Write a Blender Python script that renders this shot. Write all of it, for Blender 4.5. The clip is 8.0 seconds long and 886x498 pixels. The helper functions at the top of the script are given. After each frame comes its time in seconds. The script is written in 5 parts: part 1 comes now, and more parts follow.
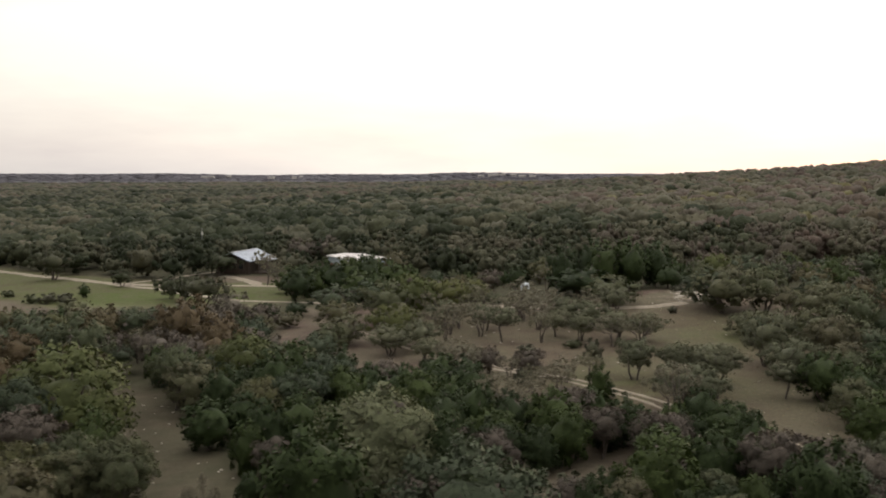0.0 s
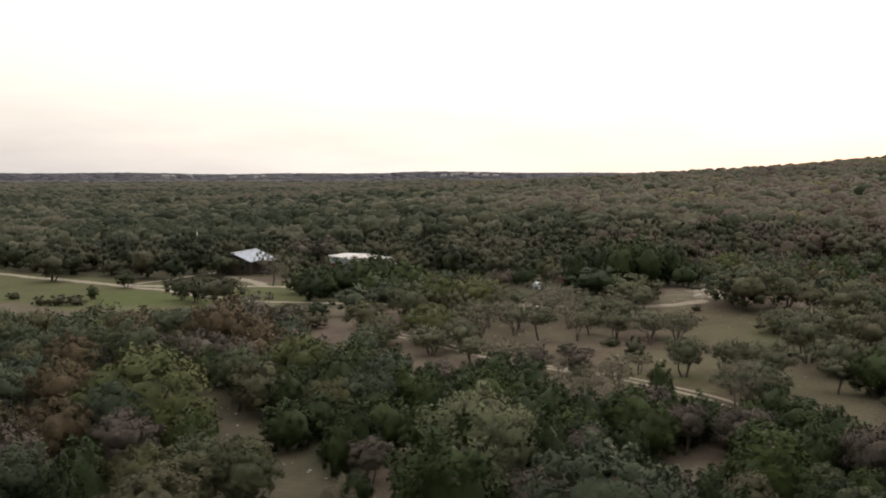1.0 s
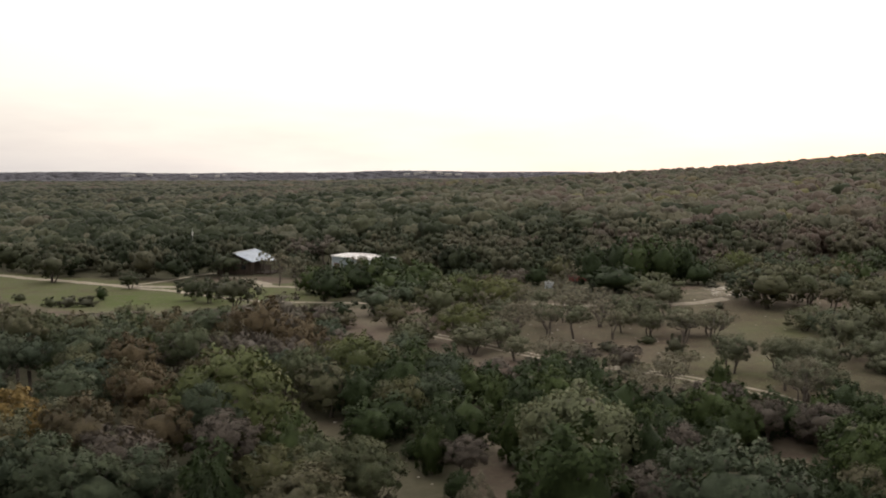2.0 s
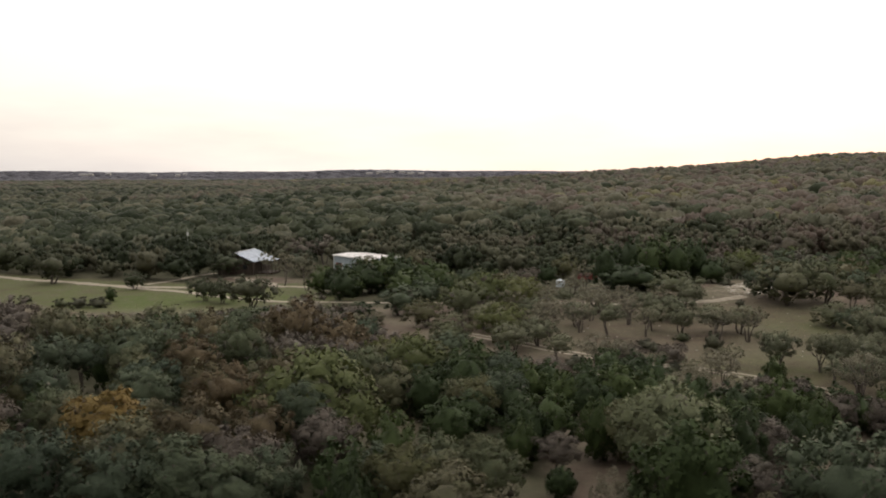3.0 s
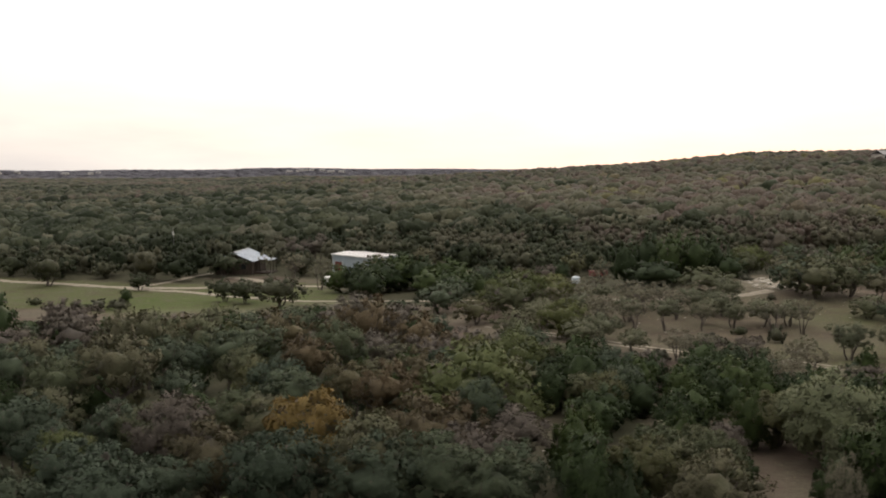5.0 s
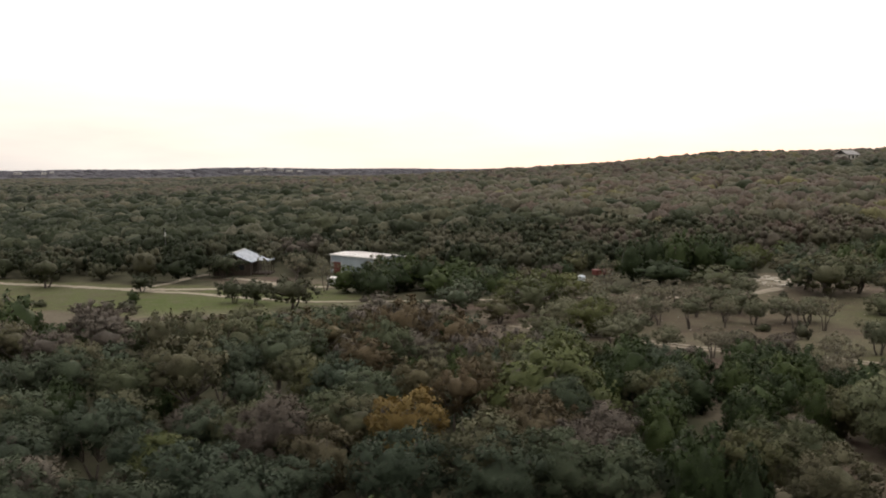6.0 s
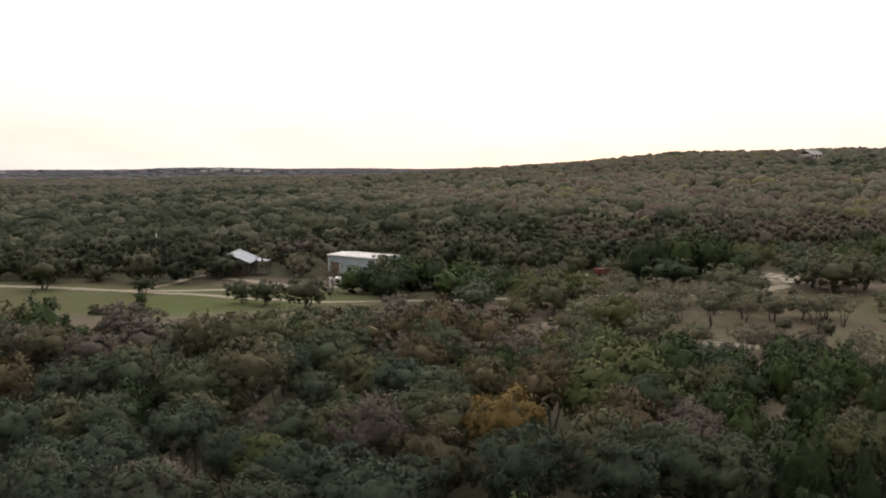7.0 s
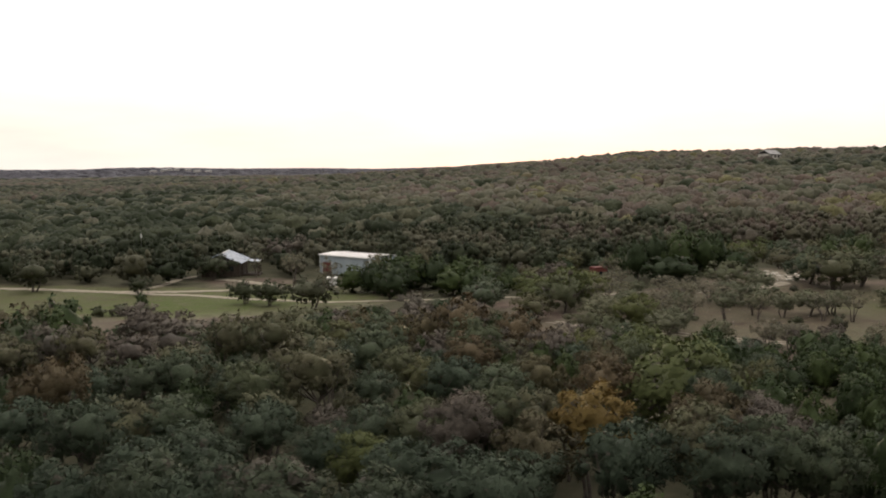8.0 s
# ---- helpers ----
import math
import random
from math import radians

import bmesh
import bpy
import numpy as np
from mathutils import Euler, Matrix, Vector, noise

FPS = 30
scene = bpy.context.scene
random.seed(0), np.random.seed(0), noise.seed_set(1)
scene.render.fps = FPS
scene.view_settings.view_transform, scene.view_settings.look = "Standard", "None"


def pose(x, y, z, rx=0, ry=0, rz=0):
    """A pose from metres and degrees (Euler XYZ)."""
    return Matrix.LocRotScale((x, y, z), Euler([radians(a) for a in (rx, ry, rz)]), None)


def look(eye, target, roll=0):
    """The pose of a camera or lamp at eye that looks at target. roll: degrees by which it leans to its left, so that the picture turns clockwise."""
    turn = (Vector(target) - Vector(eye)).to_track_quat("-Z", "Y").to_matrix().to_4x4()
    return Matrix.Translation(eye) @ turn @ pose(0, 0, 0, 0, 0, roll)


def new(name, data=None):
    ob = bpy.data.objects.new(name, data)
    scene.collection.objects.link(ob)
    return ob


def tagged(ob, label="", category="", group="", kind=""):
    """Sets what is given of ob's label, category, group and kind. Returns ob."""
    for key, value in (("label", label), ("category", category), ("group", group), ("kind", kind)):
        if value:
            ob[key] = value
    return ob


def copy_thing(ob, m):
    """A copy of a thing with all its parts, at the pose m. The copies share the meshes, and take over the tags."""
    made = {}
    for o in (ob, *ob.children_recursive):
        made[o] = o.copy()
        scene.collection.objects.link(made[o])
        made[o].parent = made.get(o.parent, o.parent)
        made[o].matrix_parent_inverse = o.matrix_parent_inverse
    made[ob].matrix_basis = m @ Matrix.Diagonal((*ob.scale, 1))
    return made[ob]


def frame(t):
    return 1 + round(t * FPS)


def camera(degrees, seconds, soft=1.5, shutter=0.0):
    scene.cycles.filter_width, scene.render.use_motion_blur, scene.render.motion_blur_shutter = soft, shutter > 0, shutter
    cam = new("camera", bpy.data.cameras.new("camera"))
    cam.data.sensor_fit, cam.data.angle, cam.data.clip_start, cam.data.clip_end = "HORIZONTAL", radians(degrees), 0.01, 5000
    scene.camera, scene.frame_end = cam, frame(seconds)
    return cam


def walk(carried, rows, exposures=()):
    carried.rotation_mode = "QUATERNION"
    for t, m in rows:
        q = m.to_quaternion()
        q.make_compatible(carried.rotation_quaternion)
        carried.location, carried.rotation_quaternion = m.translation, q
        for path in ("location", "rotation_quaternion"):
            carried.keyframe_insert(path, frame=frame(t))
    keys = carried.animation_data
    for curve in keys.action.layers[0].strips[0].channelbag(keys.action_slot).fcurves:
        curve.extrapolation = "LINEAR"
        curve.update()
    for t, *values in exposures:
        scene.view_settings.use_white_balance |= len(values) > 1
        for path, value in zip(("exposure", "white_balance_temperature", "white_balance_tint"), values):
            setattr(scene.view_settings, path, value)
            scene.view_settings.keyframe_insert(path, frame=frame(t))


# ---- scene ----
cam = camera(48.6, 8.0, soft=1.9, shutter=0.4)
METRES, EYE, TILT, LEAN, TURN = 70.0, 22.0, -4.5, 0.0, 0.0
ROWS = [
    (0.0, 0.0, 0.0, 0.0, 0.0, 0.0, -0.0),
    (0.5, -0.0623, -0.0054, 0.001, -1.13, -0.03, 0.1),
    (1.0, -0.1244, -0.0092, 0.002, -2.26, -0.06, 0.22),
    (1.5, -0.1872, -0.0117, 0.0028, -3.4, -0.09, 0.31),
    (3.0, -0.3767, -0.0088, 0.0054, -6.83, -0.2, 0.58),
    (3.5, -0.4394, -0.0053, 0.0063, -8.02, -0.24, 0.68),
    (4.0, -0.5019, -0.0004, 0.0073, -9.18, -0.29, 0.78),
    (4.5, -0.564, 0.0057, 0.0082, -10.41, -0.34, 0.88),
    (6.0, -0.7497, 0.0301, 0.0122, -14.15, -0.45, 1.21),
    (6.5, -0.8112, 0.0412, 0.0137, -15.38, -0.48, 1.33),
    (7.0, -0.8721, 0.0539, 0.0149, -16.68, -0.52, 1.44),
    (7.5, -0.932, 0.0677, 0.016, -18.08, -0.56, 1.56),
    (8.0, -0.9914, 0.0828, 0.0172, -19.52, -0.61, 1.69),
]
walk(cam, [(t, pose(0, 0, EYE, TILT, LEAN, TURN) @ pose(METRES * x, METRES * y, METRES * z, 90 + pitch, roll, yaw)) for t, x, y, z, yaw, pitch, roll in ROWS],
     exposures=[(0.0, 0.42), (8.0, 0.42)])

# ---- light: a low sun behind the hill, thin bright cloud over the whole sky ----
SUN_AZ, SUN_EL = 24.0, 2.5
VEIL_BACK, VEIL_TOP = 0.05, 2.1  # thin cloud: brightness low down away from the sun, and high up towards it
world = bpy.data.worlds.new("sky")
scene.world = world
world.use_nodes = True
wn, wl = world.node_tree.nodes, world.node_tree.links
wn.clear()
w_out, w_bg, w_sky = wn.new("ShaderNodeOutputWorld"), wn.new("ShaderNodeBackground"), wn.new("ShaderNodeTexSky")
w_sky.sky_type, w_sky.sun_disc = "NISHITA", False
w_sky.sun_elevation, w_sky.sun_rotation = radians(SUN_EL), radians(SUN_AZ)
w_sky.air_density, w_sky.dust_density, w_sky.ozone_density = 1.0, 2.0, 1.0
w_co, w_map, w_noise, w_ramp = wn.new("ShaderNodeTexCoord"), wn.new("ShaderNodeMapping"), wn.new("ShaderNodeTexNoise"), wn.new("ShaderNodeValToRGB")
w_map.inputs["Scale"].default_value = (1.0, 1.0, 5.0)
w_noise.inputs["Scale"].default_value, w_noise.inputs["Detail"].default_value = 1.7, 6.0
w_noise.inputs["Roughness"].default_value = 0.55
w_ramp.color_ramp.elements[0].position, w_ramp.color_ramp.elements[0].color = 0.36, (0.485, 0.452, 0.440, 1)
w_ramp.color_ramp.elements[1].position, w_ramp.color_ramp.elements[1].color = 0.60, (0.64, 0.603, 0.548, 1)
w_mul, w_add = wn.new("ShaderNodeVectorMath"), wn.new("ShaderNodeVectorMath")
w_mul.operation, w_add.operation = "SCALE", "ADD"
w_mul.inputs["Scale"].default_value = 0.022
wl.new(w_co.outputs["Generated"], w_map.inputs["Vector"])
wl.new(w_map.outputs["Vector"], w_noise.inputs["Vector"])
wl.new(w_noise.outputs["Fac"], w_ramp.inputs["Fac"])
wl.new(w_sky.outputs["Color"], w_mul.inputs[0])
wl.new(w_mul.outputs["Vector"], w_add.inputs[0])
w_dir, w_side, w_veil = wn.new("ShaderNodeVectorMath"), wn.new("ShaderNodeMapRange"), wn.new("ShaderNodeVectorMath")
w_dir.operation, w_veil.operation = "DOT_PRODUCT", "SCALE"
w_dir.inputs[1].default_value = (0.55 * math.sin(radians(SUN_AZ)), 0.55 * math.cos(radians(SUN_AZ)), 1.3)
w_side.interpolation_type = "SMOOTHSTEP"
w_side.inputs["From Min"].default_value, w_side.inputs["From Max"].default_value = -0.6, 1.4
w_side.inputs["To Min"].default_value, w_side.inputs["To Max"].default_value = VEIL_BACK, VEIL_TOP
wl.new(w_co.outputs["Generated"], w_dir.inputs[0])
wl.new(w_dir.outputs["Value"], w_side.inputs["Value"])
wl.new(w_ramp.outputs["Color"], w_veil.inputs[0])
wl.new(w_side.outputs["Result"], w_veil.inputs["Scale"])
wl.new(w_veil.outputs["Vector"], w_add.inputs[1])
wl.new(w_add.outputs["Vector"], w_bg.inputs["Color"])
w_bg.inputs["Strength"].default_value = 1.0
wl.new(w_bg.outputs["Background"], w_out.inputs["Surface"])
sun = new("sun", bpy.data.lights.new("sun", "SUN"))
sun.data.energy, sun.data.angle, sun.data.color = 1.0, radians(10), (1.0, 0.78, 0.5)
_az, _el = radians(SUN_AZ), radians(SUN_EL)
sun.matrix_world = look((300 * math.sin(_az), 300 * math.cos(_az), 300 * math.tan(_el)), (0, 0, 0))


# ---- materials ----
def material(name):
    m = bpy.data.materials.new(name)
    m.use_nodes = True
    n, l = m.node_tree.nodes, m.node_tree.links
    return m, n, l, n["Principled BSDF"]


def ramp(n, l, fac, stops):
    r = n.new("ShaderNodeValToRGB")
    e = r.color_ramp.elements
    e[0].position, e[0].color = stops[0][0], (*stops[0][1], 1)
    e[1].position, e[1].color = stops[-1][0], (*stops[-1][1], 1)
    for p, c in stops[1:-1]:
        e.new(p).color = (*c, 1)
    l.new(fac, r.inputs["Fac"])
    return r.outputs["Color"]


def noise_tex(n, l, scale, detail=4, rough=0.55, coord="Object", stretch=None):
    co, tex = n.new("ShaderNodeTexCoord"), n.new("ShaderNodeTexNoise")
    tex.inputs["Scale"].default_value, tex.inputs["Detail"].default_value, tex.inputs["Roughness"].default_value = scale, detail, rough
    if stretch:
        mp = n.new("ShaderNodeMapping")
        mp.inputs["Scale"].default_value = stretch
        l.new(co.outputs[coord], mp.inputs["Vector"])
        l.new(mp.outputs["Vector"], tex.inputs["Vector"])
    else:
        l.new(co.outputs[coord], tex.inputs["Vector"])
    return tex.outputs["Fac"]


def mix(n, l, a, b, fac, mode="MIX"):
    x = n.new("ShaderNodeMix")
    x.data_type, x.blend_type = "RGBA", mode
    for sock, v in ((x.inputs[6], a), (x.inputs[7], b), (x.inputs[0], fac)):
        if isinstance(v, (int, float)):
            sock.default_value = v
        elif isinstance(v, tuple):
            sock.default_value = (*v, 1)
        else:
            l.new(v, sock)
    return x.outputs[2]


def maths(n, l, op, a, b=0.0, c=0.0):
    x = n.new("ShaderNodeMath")
    x.operation = op
    for i, v in enumerate((a, b, c)):
        if isinstance(v, (int, float)):
            x.inputs[i].default_value = v
        else:
            l.new(v, x.inputs[i])
    return x.outputs[0]


def bump(n, l, bsdf, height, strength, dist):
    b = n.new("ShaderNodeBump")
    b.inputs["Strength"].default_value, b.inputs["Distance"].default_value = strength, dist
    l.new(height, b.inputs["Height"])
    l.new(b.outputs["Normal"], bsdf.inputs["Normal"])


def leaf_material(name, stops, glow=0.12, twig=(0.10, 0.085, 0.07), twig_part=0.02):
    """Foliage: the tree's own shade from a palette, each leaf clump a little off it, dry twigs between."""
    m, n, l, p = material(name)
    info, geo = n.new("ShaderNodeObjectInfo"), n.new("ShaderNodeNewGeometry")
    patch = noise_tex(n, l, 0.7, 3)
    f = maths(n, l, "MULTIPLY_ADD", info.outputs["Random"], 0.86, maths(n, l, "MULTIPLY_ADD", patch, 0.36, -0.11))
    col = ramp(n, l, f, stops)
    isl = geo.outputs["Random Per Island"]
    col = mix(n, l, col, mix(n, l, col, (1.26, 1.25, 1.18), 1.0, "MULTIPLY"), isl)
    col = mix(n, l, col, twig, maths(n, l, "LESS_THAN", isl, twig_part))
    grain = noise_tex(n, l, 6.5, 6, 0.8)
    col = mix(n, l, col, ramp(n, l, grain, [(0.34, (0.68, 0.68, 0.68)), (0.66, (1.32, 1.32, 1.27))]), 0.6, "MULTIPLY")
    l.new(col, p.inputs["Base Color"])
    bump(n, l, p, grain, 0.7, 0.08)
    p.inputs["Roughness"].default_value = 0.7
    p.inputs["Specular IOR Level"].default_value = 0.25
    tr, mx = n.new("ShaderNodeBsdfTranslucent"), n.new("ShaderNodeMixShader")
    l.new(col, tr.inputs["Color"])
    mx.inputs["Fac"].default_value = glow
    l.new(p.outputs["BSDF"], mx.inputs[1])
    l.new(tr.outputs["BSDF"], mx.inputs[2])
    l.new(mx.outputs["Shader"], n["Material Output"].inputs["Surface"])
    return m


def bark_material():
    m, n, l, p = material("bark")
    g = noise_tex(n, l, 9, 6, 0.65, stretch=(1, 1, 0.25))
    l.new(ramp(n, l, g, [(0.3, (0.045, 0.036, 0.03)), (0.7, (0.16, 0.135, 0.115))]), p.inputs["Base Color"])
    p.inputs["Roughness"].default_value = 0.9
    bump(n, l, p, g, 0.7, 0.03)
    return m


def woods_material(name, fine, depth=1.0):
    """Foliage of woods further off: each tree's tone comes from its tint, with patches of leaf clumps. depth below 1
    paints leaf-gap shade into the colour.
    """
    m, n, l, p = material(name)
    at = n.new("ShaderNodeAttribute")
    at.attribute_name = "tint"
    geo = n.new("ShaderNodeNewGeometry")
    clump = noise_tex(n, l, fine, 5, 0.7)
    col = ramp(n, l, at.outputs["Fac"], WOODS)
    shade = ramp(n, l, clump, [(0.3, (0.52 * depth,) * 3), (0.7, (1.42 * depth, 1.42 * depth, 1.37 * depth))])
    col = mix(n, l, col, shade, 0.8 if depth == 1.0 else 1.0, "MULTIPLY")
    col = mix(n, l, col, mix(n, l, col, (1.25, 1.22, 1.16), 1.0, "MULTIPLY"), geo.outputs["Random Per Island"])
    l.new(col, p.inputs["Base Color"])
    p.inputs["Roughness"].default_value, p.inputs["Specular IOR Level"].default_value = 0.8, 0.2
    bump(n, l, p, clump, 0.6, 0.5 / fine)
    return m


def plain(name, a, b, scale, rough, metal=0.0, bumps=0.0, stretch=None):
    m, n, l, p = material(name)
    g = noise_tex(n, l, scale, 6, 0.6, stretch=stretch)
    l.new(ramp(n, l, g, [(0.3, a), (0.7, b)]), p.inputs["Base Color"])
    p.inputs["Roughness"].default_value, p.inputs["Metallic"].default_value = rough, metal
    if bumps:
        bump(n, l, p, g, 0.6, bumps)
    return m


# the darkest stops carry painted shade for the woods round the meadow
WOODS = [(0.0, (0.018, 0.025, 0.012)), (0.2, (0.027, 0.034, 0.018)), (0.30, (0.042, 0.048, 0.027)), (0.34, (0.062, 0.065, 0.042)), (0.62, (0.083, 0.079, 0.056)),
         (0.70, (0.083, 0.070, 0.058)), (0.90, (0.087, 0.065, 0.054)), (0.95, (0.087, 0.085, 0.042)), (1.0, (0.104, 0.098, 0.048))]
BARK = bark_material()
LEAVES = {
    "live_oak": leaf_material("live_oak_leaves", [(0.0, (0.050, 0.067, 0.041)), (0.2, (0.066, 0.084, 0.052)), (0.42, (0.079, 0.091, 0.050)), (0.6, (0.099, 0.103, 0.059)), (0.78, (0.102, 0.093, 0.059)), (0.9, (0.084, 0.087, 0.038)), (1.0, (0.125, 0.126, 0.063))]),
    "juniper": leaf_material("juniper_leaves", [(0.0, (0.022, 0.034, 0.013)), (0.5, (0.029, 0.046, 0.015)), (1.0, (0.047, 0.067, 0.018))], 0.12, twig_part=0.02),
    "rust_oak": leaf_material("rust_oak_leaves", [(0.0, (0.082, 0.074, 0.044)), (0.5, (0.104, 0.077, 0.046)), (1.0, (0.088, 0.084, 0.046))]),
    "brown_oak": leaf_material("brown_oak_leaves", [(0.0, (0.099, 0.083, 0.072)), (0.5, (0.109, 0.092, 0.080)), (1.0, (0.109, 0.101, 0.082))]),
    "yellow_oak": leaf_material("yellow_oak_leaves", [(0.0, (0.070, 0.084, 0.032)), (0.5, (0.087, 0.101, 0.036)), (1.0, (0.107, 0.111, 0.041))]),
    "sparse_oak": leaf_material("sparse_oak_leaves", [(0.0, (0.161, 0.158, 0.118)), (0.5, (0.185, 0.173, 0.132)), (1.0, (0.171, 0.175, 0.118))], 0.3, twig_part=0.14),
    "orange_oak": leaf_material("orange_oak_leaves", [(0.0, (0.185, 0.108, 0.036)), (0.5, (0.205, 0.126, 0.040)), (1.0, (0.170, 0.126, 0.044))]),
    "field_oak": leaf_material("field_oak_leaves", [(0.0, (0.102, 0.112, 0.071)), (0.5, (0.125, 0.131, 0.086)), (1.0, (0.145, 0.144, 0.092))], 0.16),
    "dark_oak": leaf_material("dark_oak_leaves", [(0.0, (0.045, 0.063, 0.042)), (0.5, (0.055, 0.073, 0.048)), (1.0, (0.065, 0.080, 0.051))]),
    "pale_oak": leaf_material("pale_oak_leaves", [(0.0, (0.122, 0.142, 0.079)), (0.5, (0.135, 0.153, 0.085)), (1.0, (0.144, 0.155, 0.094))]),
    "wide_oak": leaf_material("wide_oak_leaves", [(0.0, (0.037, 0.045, 0.025)), (0.5, (0.047, 0.055, 0.030)), (1.0, (0.056, 0.058, 0.035))], 0.1),
    "bush": leaf_material("bush_leaves", [(0.0, (0.045, 0.048, 0.032)), (0.5, (0.063, 0.063, 0.043)), (1.0, (0.054, 0.063, 0.030))], 0.12),
}
# the distant copy is darkened in colour: its smooth crowns cast no leaf-gap shade
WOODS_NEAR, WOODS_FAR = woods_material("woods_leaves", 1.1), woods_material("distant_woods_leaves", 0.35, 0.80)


# distance haze painted into the ridge trees as a blue-grey base colour
WOODS_RIDGE = plain("ridge_woods_haze_grey", (0.082, 0.081, 0.100), (0.125, 0.119, 0.138), 0.06, 0.9)


def ground_material():
    m, n, l, p = material("ground_soil_and_grass")
    def attr(name):
        a = n.new("ShaderNodeAttribute")
        a.attribute_name = name
        return a.outputs["Fac"]
    big, mid, fine = noise_tex(n, l, 0.09, 6, 0.7), noise_tex(n, l, 0.35, 6, 0.65), noise_tex(n, l, 2.5, 6, 0.7)
    soil = ramp(n, l, mid, [(0.3, (0.070, 0.050, 0.041)), (0.45, (0.102, 0.074, 0.061)), (0.58, (0.126, 0.093, 0.076)), (0.7, (0.172, 0.138, 0.110))])
    dry = ramp(n, l, fine, [(0.3, (0.088, 0.076, 0.055)), (0.7, (0.158, 0.138, 0.100))])
    col = mix(n, l, soil, dry, ramp(n, l, big, [(0.40, (0, 0, 0)), (0.56, (0.85, 0.85, 0.85))]))
    green = ramp(n, l, fine, [(0.3, (0.056, 0.075, 0.022)), (0.7, (0.096, 0.120, 0.038))])
    gf = maths(n, l, "MULTIPLY", attr("green"), ramp(n, l, mid, [(0.3, (0.25, 0.25, 0.25)), (0.6, (1, 1, 1))]))
    col = mix(n, l, col, green, gf)
    pale = ramp(n, l, fine, [(0.3, (0.255, 0.217, 0.170)), (0.7, (0.391, 0.348, 0.289))])
    pf = maths(n, l, "MULTIPLY", attr("pale"), ramp(n, l, mid, [(0.4, (0.1, 0.1, 0.1)), (0.58, (1, 1, 1))]))
    col = mix(n, l, col, pale, pf)
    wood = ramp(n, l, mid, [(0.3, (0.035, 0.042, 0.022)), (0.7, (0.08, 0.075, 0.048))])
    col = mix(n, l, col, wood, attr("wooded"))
    l.new(col, p.inputs["Base Color"])
    p.inputs["Roughness"].default_value, p.inputs["Specular IOR Level"].default_value = 0.95, 0.1
    bump(n, l, p, fine, 0.8, 0.12)
    return m


GROUND = ground_material()
TRACK = plain("track_gravel", (0.208, 0.176, 0.132), (0.336, 0.292, 0.232), 0.9, 0.95, bumps=0.03)
STONE = plain("limestone", (0.30, 0.27, 0.22), (0.52, 0.48, 0.42), 3.0, 0.9, bumps=0.05)
TUFT = plain("dry_grass", (0.16, 0.135, 0.08), (0.27, 0.235, 0.145), 1.2, 0.95)
WHITE_METAL = plain("white_roof_metal", (0.66, 0.64, 0.64), (0.80, 0.77, 0.76), 0.6, 0.45, 0.0, stretch=(1, 0.2, 1))
BLUE_METAL = plain("pale_blue_wall_metal", (0.34, 0.40, 0.46), (0.44, 0.50, 0.55), 0.7, 0.5, 0.0, stretch=(1, 1, 0.2))
GALV = plain("galvanised_roof_metal", (0.27, 0.31, 0.38), (0.40, 0.45, 0.53), 1.4, 0.38, 0.6, stretch=(1, 0.3, 1))
TIMBER = plain("dark_timber", (0.035, 0.026, 0.02), (0.09, 0.065, 0.05), 3.0, 0.85, bumps=0.01, stretch=(1, 1, 0.2))
RED_PAINT = plain("red_paint", (0.12, 0.03, 0.026), (0.19, 0.05, 0.04), 2.0, 0.6)
WHITE_PAINT = plain("white_paint", (0.62, 0.62, 0.61), (0.78, 0.78, 0.77), 2.0, 0.5)
TANK_WHITE = plain("white_polythene", (0.56, 0.63, 0.70), (0.70, 0.76, 0.82), 1.5, 0.4)
DARK_GLASS = plain("dark_window_glass", (0.015, 0.018, 0.02), (0.03, 0.035, 0.04), 1.0, 0.08)
STEEL = plain("grey_steel", (0.25, 0.25, 0.25), (0.40, 0.40, 0.40), 4.0, 0.4, 0.8)
STONE_WALL = plain("far_house_wall", (0.40, 0.38, 0.35), (0.58, 0.55, 0.50), 0.5, 0.8)
SHINGLE = plain("far_house_roof", (0.22, 0.21, 0.21), (0.36, 0.35, 0.35), 0.7, 0.8)


# ---- building blocks ----
def link_mesh(name, verts, faces, mat, parent=None, smooth=False):
    me = bpy.data.meshes.new(name)
    me.from_pydata([tuple(v) for v in verts], [], [tuple(f) for f in faces])
    me.materials.append(mat)
    if smooth:
        me.polygons.foreach_set("use_smooth", [True] * len(me.polygons))
    me.update()
    ob = new(name, me)
    ob.parent = parent
    return ob


def big_mesh(name, verts, tris, mat, tint=None, smooth=None):
    """One mesh from arrays of vertices and triangles, with a tint for each vertex."""
    me = bpy.data.meshes.new(name)
    nv, nf = len(verts), len(tris)
    me.vertices.add(nv)
    me.vertices.foreach_set("co", np.asarray(verts, np.float32).ravel())
    me.loops.add(nf * 3)
    me.loops.foreach_set("vertex_index", np.asarray(tris, np.int32).ravel())
    me.polygons.add(nf)
    me.polygons.foreach_set("loop_start", np.arange(0, nf * 3, 3, dtype=np.int32))
    if smooth is not None:
        me.polygons.foreach_set("use_smooth", np.asarray(smooth, bool))
    me.materials.append(mat)
    if tint is not None:
        me.attributes.new("tint", "FLOAT", "POINT").data.foreach_set("value", np.asarray(tint, np.float32))
    me.update(calc_edges=True)
    me.validate()
    return me


def part(name, bm, mat, parent, label=""):
    me = bpy.data.meshes.new(name)
    bm.to_mesh(me)
    bm.free()
    me.materials.append(mat)
    ob = new(name, me)
    ob.parent = parent
    return tagged(ob, label)


